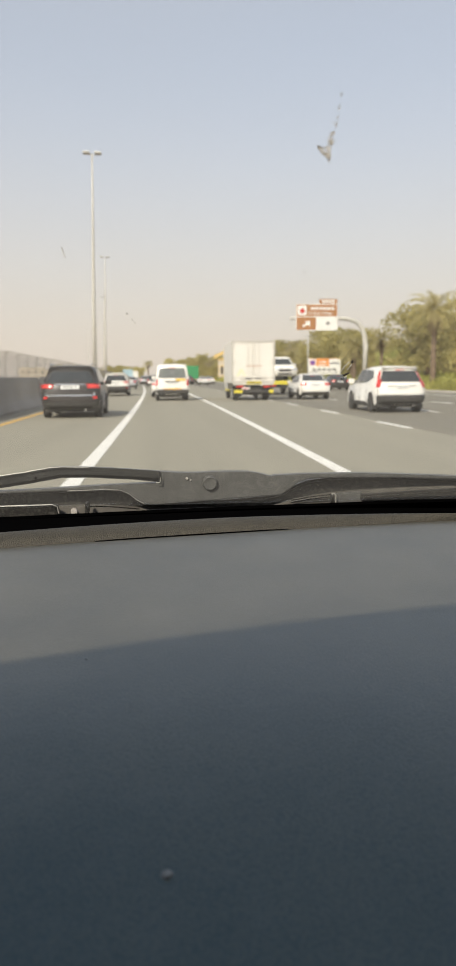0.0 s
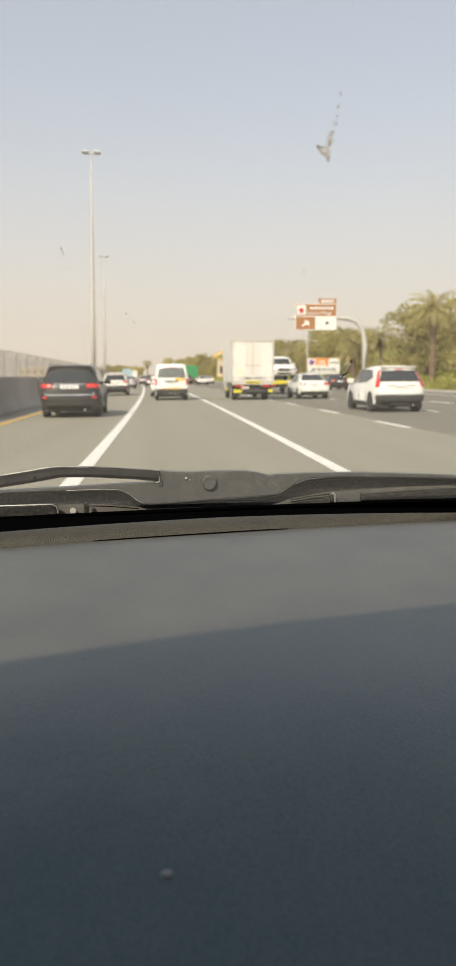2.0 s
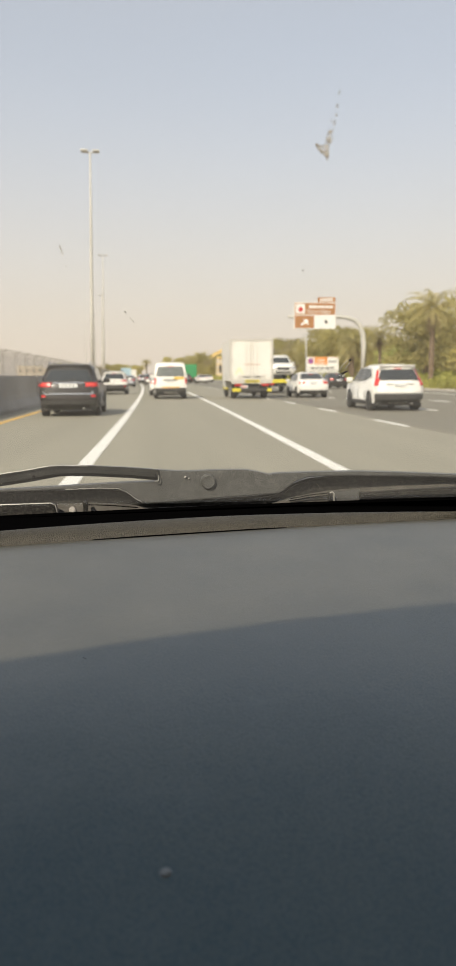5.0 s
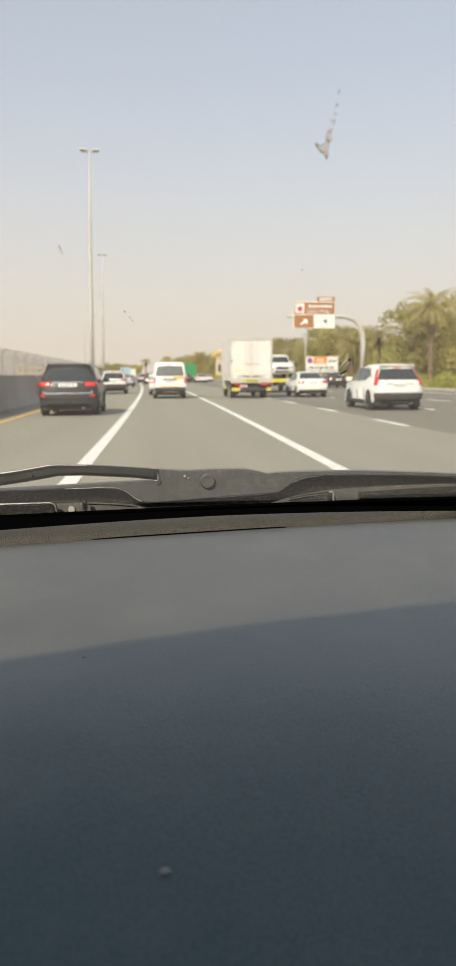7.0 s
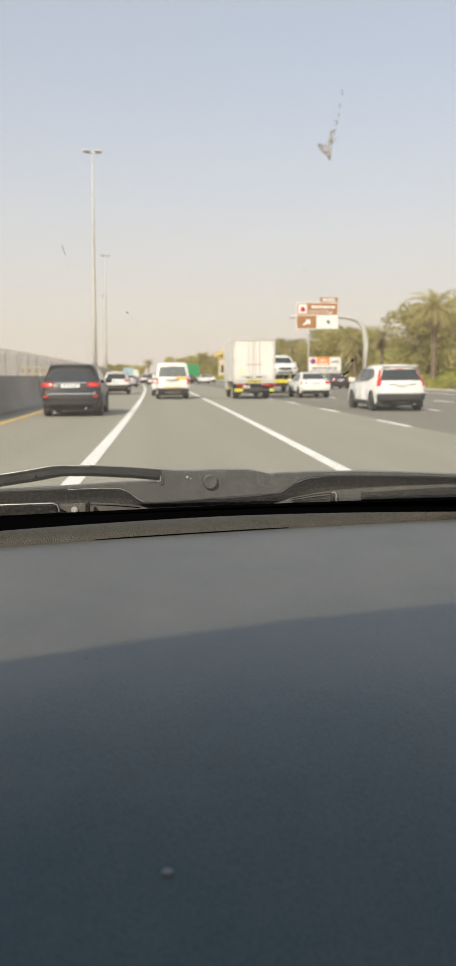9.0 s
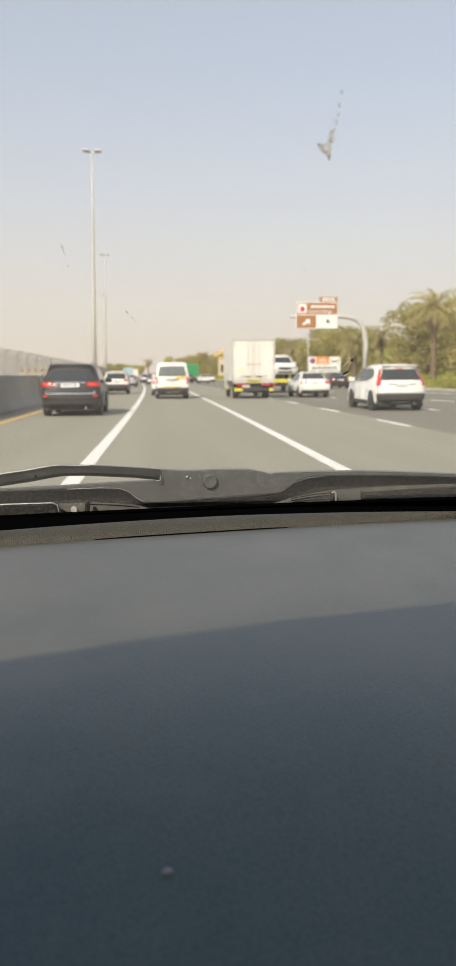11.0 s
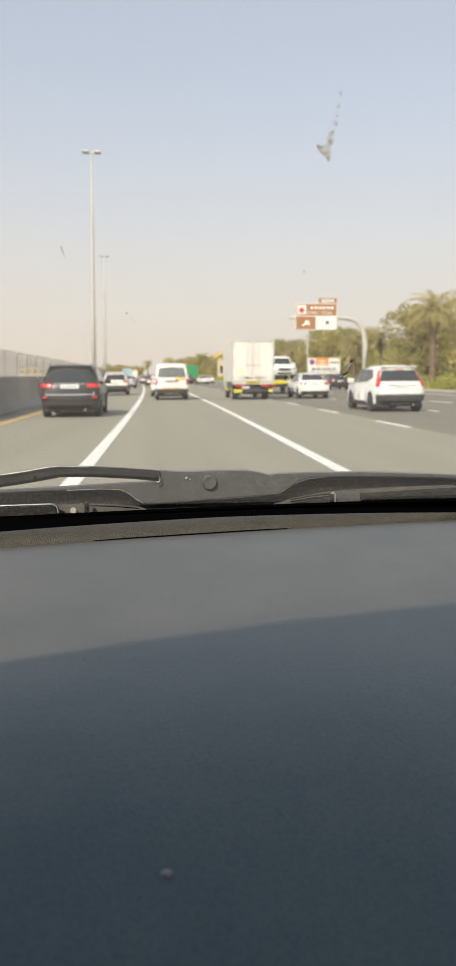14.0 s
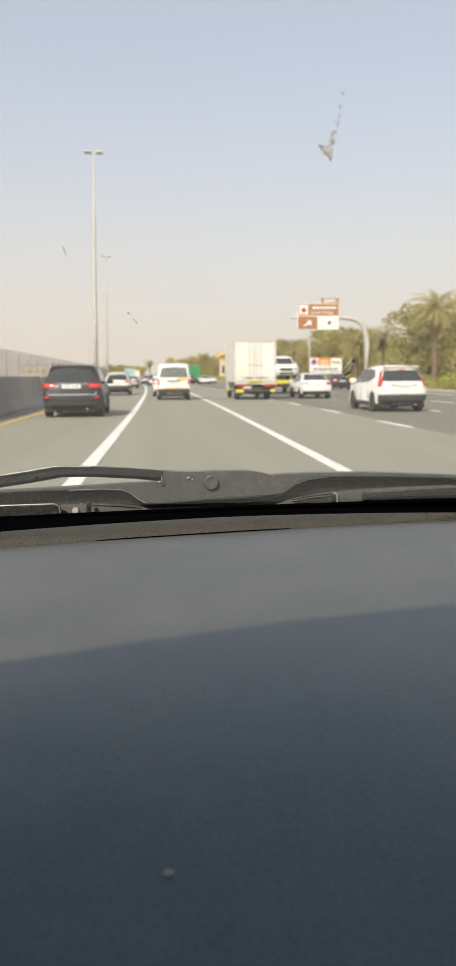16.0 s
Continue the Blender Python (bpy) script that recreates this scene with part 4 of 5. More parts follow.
def suv(name, m, paint, label, L=4.6, W=1.86, H=1.68, kind="a"):
    ob = thing(name, m, label, "car", "cars on the motorway")
    w = W / 2
    k = H / 1.68
    pro = [(0.16, 0.30, w * 0.86), (0.06, 0.36, w * 0.93), (0.01, 0.48, w * 0.97), (0.0, 0.62, w * 0.985), (0.03, 0.74, w * 0.99), (0.05, 0.90, w * 0.99), (0.08, 1.03 * k, w * 0.97),
           (0.14, 1.12 * k, w * 0.92), (0.30, 1.36 * k, w * 0.82), (0.40, 1.52 * k, w * 0.765), (0.36, 1.60 * k, w * 0.75), (0.50, 1.645 * k, w * 0.75), (1.1, 1.68 * k, w * 0.75), (2.0, 1.68 * k, w * 0.755), (2.55, 1.62 * k, w * 0.76),
           (2.9, 1.45 * k, w * 0.82), (3.35, 1.12 * k, w * 0.92), (3.6, 1.03, w * 0.93), (4.2, 0.95, w * 0.9), (L - 0.1, 0.82, w * 0.86), (L, 0.6, w * 0.85), (L - 0.05, 0.35, w * 0.85), (L - 0.2, 0.28, w * 0.84)]
    sh = Shell(pro, w, 0.98 * k, 10, w * 0.75, 0.19 if kind == "c" else 0.13)
    b, t = 1.06 * k, 1.55 * k
    wins = [[(0.55, b + 0.12), (0.85, b), (1.35, b), (1.35, t), (0.95, t - 0.02)], [(1.42, b), (2.15, b), (2.15, t), (1.42, t)], [(2.22, b), (3.15, b), (3.0, b + 0.1), (2.55, t - 0.03), (2.22, t)]]
    if kind == "c":
        wins = [[(0.78, b + 0.20), (1.35, b + 0.03), (1.35, t - 0.02), (1.08, t - 0.05)], [(1.42, b + 0.03), (2.15, b), (2.15, t), (1.42, t - 0.01)], wins[2]]
    lamps = {"a": [(0.62, 0.97, 0.93, 1.06)], "b": [(0.60, 0.985, 0.975, 1.115)], "c": [(0.84, 0.985, 0.90, 1.16), (0.91, 0.99, 1.16, 1.46)]}[kind]
    bump = {"a": (0.31, 0.70), "b": (0.31, 0.52), "c": (0.31, 0.62)}[kind]
    dress(ob, sh, paint, L, (0.85, 3.55), 0.38 if kind == "b" else 0.35, wins, (2.75 if kind == "b" else 3.05, 1.12 * k), {"a": (0.26, 0.80, 0.92), "b": (0.32, 0.955, 1.075), "c": (0.24, 0.86, 0.97)}[kind], (-0.86, 0.86, 1.13 * k, 1.47 * k), lamps, bump)
    for s in (-1, 1):
        if kind == "b":
            part("tail_light", sh.side(s, [(0.12, 0.97), (0.40, 1.00), (0.38, 1.09), (0.14, 1.13)], 0.018), RED, ob, "red tail light wrapped round the corner")
        if kind == "a":
            part("tail_light", sh.side(s, [(0.12, 0.94), (0.42, 0.97), (0.40, 1.02), (0.14, 1.05)], 0.018), RED, ob, "red tail light wrapped round the corner")
            part("arch_trim", sh.side(s, [(0.40, 0.30), (1.32, 0.30), (1.26, 0.62), (1.06, 0.78), (0.66, 0.78), (0.46, 0.62)], 0.004, 0.01), TRIM, ob, "dark plastic wheel arch")
        part("mud_flap", box(s * (w - 0.12) - 0.12, s * (w - 0.12) + 0.12, 0.42, 0.44, 0.14, 0.36, 0.004), TYRE, ob)
    part("lower_valance", sh.rear_patch(-0.80, 0.80, 0.31, 0.40, off=0.05, nx=8, nz=1, thick=0.05), TYRE, ob, "black lower valance")
    part("roof_spoiler", box(-w * 0.70, w * 0.70, 0.33, 0.56, 1.595 * k, 1.64 * k, 0.018, 2), paint, ob)
    for s in (-1, 1):
        if kind != "c":
            part("roof_rail", tube([(s * w * 0.70, 0.7, 1.66 * k), (s * w * 0.70, 0.8, 1.72 * k), (s * w * 0.70, 2.2, 1.72 * k), (s * w * 0.70, 2.35, 1.66 * k)], 0.018, 6), TRIM if kind != "b" else CHROME, ob)
        if kind != "c":
            part("reflector", sh.rear_patch(*sorted((s * 0.78, s * 0.93)), *((0.64, 0.715) if kind == "b" else (0.575, 0.635)), off=0.05, nx=3, nz=1), RED, ob)
    part("rear_wiper", tube([(0.0, 0.12, 1.14 * k), (0.28, 0.16, 1.20 * k)], 0.012, 6), TRIM, ob)
    part("tailgate_strip", sh.rear_patch(-0.55, 0.55, *((1.09, 1.12) if kind == "b" else (0.945, 0.965)), off=0.02, nx=8, nz=1), CHROME if kind == "b" else TRIM, ob)
    part("brake_light", sh.rear_patch(-0.2, 0.2, 1.505 * k, 1.53 * k, off=0.03, nx=3, nz=1), TRIM if kind == "b" else RED, ob)
    if kind == "b":
        part("bumper_trim", sh.rear_patch(-0.80, 0.80, 0.735, 0.765, off=0.028, nx=8, nz=1), CHROME, ob, "chrome strip")
        for s in (-1, 1):
            part("bumper_trim", sh.rear_patch(*sorted((s * 0.80, s * 0.85)), 0.745, 0.83, off=0.028, nx=2, nz=2), CHROME, ob, "chrome strip")
            part("lamp_lens", sh.rear_patch(*sorted((s * 0.66, s * 0.94)), 1.02, 1.085, off=0.026, nx=4, nz=1, thick=0.012), RED_L, ob, "brighter red lens")
    return ob


def sedan(name, m, paint, label, L=4.5, W=1.76, H=1.47):
    ob = thing(name, m, label, "car", "cars on the motorway")
    w = W / 2
    pro = [(0.14, 0.26, w * 0.86), (0.04, 0.34, w * 0.93), (0.0, 0.50, w * 0.97), (0.02, 0.68, w * 0.985), (0.06, 0.84, w * 0.98), (0.10, 0.96, w * 0.95), (0.16, 1.03, w * 0.90),
           (0.55, 1.06, w * 0.86), (1.05, 1.33, w * 0.74), (1.35, 1.43, w * 0.70), (1.9, H, w * 0.70), (2.4, H - 0.02, w * 0.71),
           (2.75, 1.32, w * 0.76), (3.3, 1.0, w * 0.89), (3.8, 0.92, w * 0.88), (L - 0.15, 0.78, w * 0.84), (L, 0.55, w * 0.82), (L - 0.06, 0.32, w * 0.82), (L - 0.2, 0.26, w * 0.82)]
    sh = Shell(pro, w, 0.90, 10, w * 0.70)
    wins = [[(0.95, 1.02), (1.75, 0.96), (1.75, 1.36), (1.4, 1.35)], [(1.82, 0.96), (3.0, 0.95), (2.6, 1.31), (2.3, 1.37), (1.82, 1.37)]]
    dress(ob, sh, paint, L, (0.85, 3.5), 0.31, wins, (2.95, 0.98), (0.30, 0.74, 0.86), (-0.86, 0.86, 1.085, 1.37), [(0.62, 0.97, 0.80, 0.94)], (0.28, 0.42))
    part("boot_strip", sh.rear_patch(-0.35, 0.35, 0.885, 0.91, off=0.02, nx=6, nz=1), CHROME, ob)
    part("brake_light", sh.rear_patch(-0.18, 0.18, 1.34, 1.365, off=0.02, nx=3, nz=1), RED, ob)
    return ob


def minibus(m):
    ob = thing("minibus", m, "white minibus van with yellow stickers on its tailgate", "van")
    w, L = 0.92, 4.9
    pro = [(0.15, 0.32, w * 0.9), (0.04, 0.38, w * 0.95), (0.0, 0.55, w * 0.98), (0.02, 0.75, w), (0.05, 1.0, w), (0.08, 1.25, w * 0.99), (0.15, 1.6, w * 0.95), (0.22, 1.86, w * 0.91), (0.26, 1.96, w * 0.89), (0.36, 2.03, w * 0.87), (0.60, 2.06, w * 0.86), (1.5, 2.06, w * 0.86),
           (3.3, 2.02, w * 0.86), (3.7, 1.9, w * 0.87), (4.3, 1.35, w * 0.93), (4.7, 1.05, w * 0.93), (L, 0.8, w * 0.92), (L, 0.5, w * 0.92), (L - 0.1, 0.32, w * 0.9)]
    sh = Shell(pro, w, 1.05, 9, w * 0.86, 0.09)
    wins = [[(0.45, 1.25), (1.55, 1.22), (1.55, 1.75), (0.5, 1.75)], [(1.65, 1.22), (2.75, 1.2), (2.75, 1.75), (1.65, 1.75)], [(2.85, 1.2), (4.0, 1.15), (3.6, 1.72), (2.85, 1.75)]]
    dress(ob, sh, WHITE, L, (1.0, 4.0), 0.34, wins, (3.95, 1.3), (0.26, 0.93, 1.04), (-0.84, 0.84, 1.30, 1.80), [(0.88, 0.985, 0.86, 1.20)], (0.33, 0.62), VAN_GLASS)
    part("sticker", sh.rear_patch(0.22, 0.82, 1.12, 1.24, off=0.02, nx=4, nz=2), AMBER, ob, "yellow sticker on the tailgate")
    part("reflector_band", sh.rear_patch(-0.55, 0.55, 0.64, 0.70, off=0.026, nx=8, nz=1), AMBER, ob, "yellow reflective band")
    for k in range(7):
        part("band_mark", sh.rear_patch(-0.5 + 0.15 * k, -0.43 + 0.15 * k, 0.655, 0.685, off=0.03, nx=1, nz=1), RED, ob)
    part("tailgate_grip", sh.rear_patch(-0.42, 0.42, 1.05, 1.11, off=0.035, nx=6, nz=1), TRIM, ob, "dark grip bar")
    part("notice", sh.rear_patch(-0.12, 0.14, 1.55, 1.68, off=0.02, nx=3, nz=1), GREY, ob, "grey notice inside the glass")
    part("brake_light", sh.rear_patch(-0.2, 0.2, 1.83, 1.86, off=0.025, nx=3, nz=1), RED, ob)
    return ob


def box_truck(m):
    ob = thing("box_truck", m, "white box truck with twin rear doors and yellow reflective plates", "truck")
    W, z0, z1, L = 1.19, 0.98, 3.25, 4.6
    body = part("cargo_box", box(-W, W, 0.03, L, z0, z1, 0.03, 2), BOX, ob)
    part("rear_frame", box(-W - 0.01, -W + 0.07, -0.03, 0.06, z0, z1 + 0.01, 0.01), BOXGREY, ob)
    part("rear_frame", box(W - 0.07, W + 0.01, -0.03, 0.06, z0, z1 + 0.01, 0.01), BOXGREY, ob)
    part("top_rail", box(-W + 0.07, W - 0.07, -0.025, 0.06, z1 - 0.09, z1 + 0.01, 0.01), BOXGREY, ob)
    part("sill_rail", box(-W + 0.07, W - 0.07, -0.03, 0.06, z0 - 0.12, z0 + 0.10, 0.01), BOXGREY, ob)
    for s in (-1, 1):
        door = part("rear_door", box(min(s * 0.012, s * (W - 0.08)), max(s * 0.012, s * (W - 0.08)), 0.0, 0.05, z0 + 0.11, z1 - 0.10, 0.012), BOX, ob)
        for x in (0.08, 0.30):
            part("lock_rod", tube([(s * x, -0.025, z0 + 0.10), (s * x, -0.025, z1 - 0.1)], 0.017, 8), BOXGREY, door)
        part("lock_handle", box(min(s * 0.08, s * 0.45), max(s * 0.08, s * 0.45), -0.05, -0.025, z0 + 0.22, z0 + 0.27, 0.006), TRIM, door)
        part("lock_plate", box(min(s * 0.4, s * 0.75), max(s * 0.4, s * 0.75), -0.02, 0.0, z0 + 0.17, z0 + 0.33, 0.006), BOXGREY, door)
        for z in (z0 + 0.3, (z0 + z1) / 2, z1 - 0.3):
            part("hinge", box(min(s * (W - 0.2), s * (W - 0.03)), max(s * (W - 0.2), s * (W - 0.03)), -0.04, 0.0, z - 0.05, z + 0.05, 0.008), BOXGREY, door)
        part("corner_cap", box(min(s * (W - 0.13), s * (W + 0.015)), max(s * (W - 0.13), s * (W + 0.015)), -0.045, 0.1, z1 - 0.11, z1 + 0.015, 0.015), BOXGREY, ob)
        part("tail_light", box(min(s * 0.55, s * 0.95), max(s * 0.55, s * 0.95), -0.02, 0.06, 0.72, 0.83, 0.015), RED, ob, "red tail light")
        part("mud_flap", box(min(s * 0.6, s * 1.0), max(s * 0.6, s * 1.0), 0.85, 0.87, 0.22, 0.7, 0.004), TYRE, ob)
        for y in (1.35, 4.9 + 0.55):
            wheel(ob, s * 0.86, y, 0.40, 0.30 if y < 2 else 0.22, s)
        part("side_guard", box(s * W * 0.96 - 0.02, s * W * 0.96 + 0.02, 2.1, 4.3, 0.50, 0.62, 0.01), YELLOW, ob, "yellow side guard rail")
        part("wing_mirror", box(s * 1.22 - 0.08, s * 1.22 + 0.08, 5.55, 5.62, 1.5, 1.95, 0.02), TRIM, ob)
        part("reflector_plate", box(min(s * 0.62, s * 1.08), max(s * 0.62, s * 1.08), -0.05, -0.03, 0.42, 0.60, 0.006) if s < 0 else box(0.86, 1.10, -0.05, -0.03, 0.42, 0.60, 0.006), YELLOW, ob, "yellow reflective plate")
    part("bumper_bar", box(-1.05, 1.05, -0.03, 0.05, 0.44, 0.58, 0.02), TRIM, ob)
    sign = part("reflector_plate", box(-0.38, 0.42, -0.045, -0.03, z0 - 0.07, z0 + 0.08, 0.006), YELLOW, ob, "long yellow plate with dark lettering")
    for k in range(6):
        part("lettering_bar", box(-0.32 + 0.12 * k, -0.24 + 0.12 * k, -0.05, -0.045, z0 - 0.03, z0 + 0.04), INK, sign)
    plate = part("number_plate", box(-0.62, -0.22, -0.06, -0.04, 0.62, 0.76, 0.006), PLATE, ob, "pale number plate with red edge")
    part("plate_mark", box(-0.58, -0.26, -0.065, -0.06, 0.655, 0.70), RED, plate)
    for k, (x0, x1) in enumerate(((-0.42, -0.12), (-0.08, 0.16), (0.2, 0.46))):
        part("faded_lettering", box(x0, x1, -0.006, 0.0, 1.86, 1.93), RUST, ob, "faded red-brown lettering")
    part("faded_emblem", outline([(-0.95, 1.35), (-0.85, 1.35), (-0.68, 1.62), (-0.52, 1.35), (-0.42, 1.35), (-0.64, 1.72), (-0.72, 1.72)], -0.006, 0.006, 0), FADED, ob, "faded yellow emblem")
    part("chassis", box(-0.45, 0.45, 0.2, 6.0, 0.55, 0.86, 0.02), TRIM, ob)
    part("axle", tube([(-0.8, 1.35, 0.40), (0.8, 1.35, 0.40)], 0.08, 8), TRIM, ob)
    part("spare_wheel", lathe([(0.2, 0.0), (0.36, 0.0), (0.38, 0.05), (0.38, 0.16), (0.36, 0.2), (0.2, 0.2)], 20), TYRE, ob).location = (0.1, 0.45, 0.32)
    bm = box(-1.0, 1.0, 4.75, 6.35, 0.55, 2.25, 0.09, 3)
    cab = part("cab", bm, WHITE, ob)
    part("cab_window", box(-1.012, 1.012, 5.25, 6.05, 1.45, 2.05, 0.03), GLASS, cab)
    return ob


def flatbed(m):
    ob = thing("recovery_truck", m, "white and yellow flatbed recovery truck carrying a pickup", "truck")
    part("flatbed", box(-1.1, 1.1, 0.0, 5.2, 0.85, 1.0, 0.02), BOXGREY, ob)
    part("bed_rail", box(-1.12, 1.12, -0.04, 0.0, 0.75, 1.02, 0.01), YELLOW, ob, "yellow tail rail")
    for s in (-1, 1):
        part("side_rail", box(s * 1.1 - 0.03, s * 1.1 + 0.03, 0.0, 5.2, 1.0, 1.10, 0.01), YELLOW, ob)
        part("tail_light", box(min(s * 0.7, s * 1.0), max(s * 0.7, s * 1.0), -0.06, 0.0, 0.6, 0.72, 0.01), RED, ob)
        for y in (1.4, 5.9):
            wheel(ob, s * 0.88, y, 0.42, 0.28, s)
        part("mirror_arm", box(s * 1.18 - 0.07, s * 1.18 + 0.07, 6.4, 6.5, 1.6, 2.0, 0.02), TRIM, ob)
    part("chassis", box(-0.45, 0.45, 0.1, 6.4, 0.5, 0.85, 0.02), TRIM, ob)
    cab = part("cab", box(-1.02, 1.02, 5.4, 7.1, 0.55, 2.45, 0.1, 3), WHITE, ob)
    part("cab_window", box(-0.8, 0.8, 5.385, 5.42, 1.6, 2.2, 0.02), GLASS, cab)
    part("headboard", box(-1.05, 1.05, 5.2, 5.28, 1.0, 2.3, 0.02), BOXGREY, ob)
    return ob


def pickup(m):
    ob = thing("pickup_truck", m, "white pickup truck tied down facing backwards on a flatbed", "pickup")
    w, L = 0.92, 5.2
    pro = [(0.15, 0.35, w * 0.9), (0.0, 0.5, w * 0.95), (0.02, 0.85, w * 0.97), (0.1, 1.0, w * 0.94), (1.2, 1.12, w * 0.93), (1.75, 1.62, w * 0.78), (2.1, 1.76, w * 0.76), (3.0, 1.76, w * 0.76), (3.35, 1.6, w * 0.8),
           (3.5, 1.12, w * 0.97), (L - 0.02, 1.1, w * 0.97), (L, 0.6, w * 0.96), (L - 0.1, 0.4, w * 0.94)]
    sh = Shell(pro, w, 0.98, 7, w * 0.76)
    part("body", sh.body(), WHITE, ob, smooth=True)
    part("windscreen", sh.rear_patch(-0.86, 0.86, 1.18, 1.60, off=0.014), GLASS, ob)
    part("grille", sh.rear_patch(-0.5, 0.5, 0.66, 0.86, off=0.02), TRIM, ob, "dark grille")
    part("bumper_intake", sh.rear_patch(-0.6, 0.6, 0.44, 0.56, off=0.02), TRIM, ob)
    for s in (-1, 1):
        part("headlight", sh.rear_patch(*sorted((s * 0.58, s * 0.95)), 0.74, 0.88, off=0.02, nx=4, nz=2), CHROME, ob)
        part("side_window", sh.side(s, [(1.75, 1.15), (3.2, 1.15), (3.1, 1.62), (2.15, 1.62)], 0.016), GLASS, ob)
        for y in (0.95, 4.05):
            wheel(ob, s * (w - 0.1), y, 0.37, 0.24, s)
        part("wing_mirror", box(s * (w + 0.1) - 0.1, s * (w + 0.1) + 0.1, 1.7, 1.8, 1.05, 1.25, 0.03), WHITE, ob)
    return ob


def far_truck(name, m, paint, label, W=1.2, L=7.0, z1=3.6):
    ob = thing(name, m, label, "truck")
    part("container", box(-W, W, 0.0, L, 1.05, z1, 0.03), paint, ob)
    for k in range(9):
        part("rib", box(-W + 0.13 + 0.25 * k, -W + 0.19 + 0.25 * k, -0.03, 0.0, 1.15, z1 - 0.1), paint, ob)
    part("chassis", box(-0.5, 0.5, 0.1, L + 1.5, 0.5, 1.05, 0.02), TRIM, ob)
    part("bumper_bar", box(-W, W, -0.05, 0.05, 0.5, 0.65, 0.02), TRIM, ob)
    part("cab", box(-1.15, 1.15, L + 0.3, L + 2.0, 0.6, 2.9, 0.1, 2), WHITE, ob)
    for s in (-1, 1):
        part("tail_light", box(min(s * 0.8, s * 1.1), max(s * 0.8, s * 1.1), -0.07, -0.04, 0.7, 0.82, 0.01), RED, ob)
        for y in (1.0, 2.1, L + 1.2):
            wheel(ob, s * 0.95, y, 0.48, 0.3, s)
    return ob


for s in (-1, 1):
    for y in (-1.2, 1.75):
        wheel(cabin, 0.11 + s * 0.82, y, 0.35, 0.22, s)
minibus(at(0.62, 42.5))
suv("white_suv", at(-3.15, 55.0), WHITE, "white estate-bodied SUV with dark bumper in the fast lane", kind="a")
suv("black_suv", at(-3.05, 24.8), BLACK, "glossy black SUV with red tail lights in the fast lane", L=4.8, W=1.90, H=1.74, kind="b")
suv("white_crossover", at(8.35, 25.8), WHITE, "white crossover with tall red tail lights and dark bumper", L=4.55, W=1.82, H=1.66, kind="c")
sedan("white_sedan", at(8.75, 42.2), WHITE, "white saloon car with red tail lights")
sedan("black_sedan", at(17.3, 70), BLACK, "black saloon car in the slow lane", L=4.7, W=1.8, H=1.46)
sedan("white_sedan", at(0.30, 50.5), WHITE, "white saloon car just ahead of the minibus")
sedan("silver_sedan", at(-3.0, 88), SILVER, "silver saloon car in the fast lane")
box_truck(at(5.05, 41.2))
flatbed(at(9.0, 53.5))
pickup(at(9.0, 53.7, 1.0))
suv("grey_suv", at(0.3, 112), GREY, "dark grey SUV far ahead")
suv("grey_suv", at(-0.6, 128), SILVER, "silver grey SUV far ahead")
sedan("white_sedan", at(9.4, 128), WHITE, "white saloon car far ahead")
sedan("white_sedan", at(12.9, 150), WHITE, "white saloon car far ahead beside the trucks")
suv("dark_suv", at(7.6, 140), GREY, "dark SUV following the green truck")
far_truck("container_truck", at(9.5, 152), GREENP, "truck with a bright green container body")
far_truck("container_truck", at(-2.9, 190), BLUEP, "truck with a pale blue box body", z1=3.4)
far_truck("container_truck", at(0.6, 240), BOX, "truck with a cream box body", z1=3.4)
sedan("dark_sedan", at(-2.9, 105), GREY, "dark grey saloon car in the fast lane")


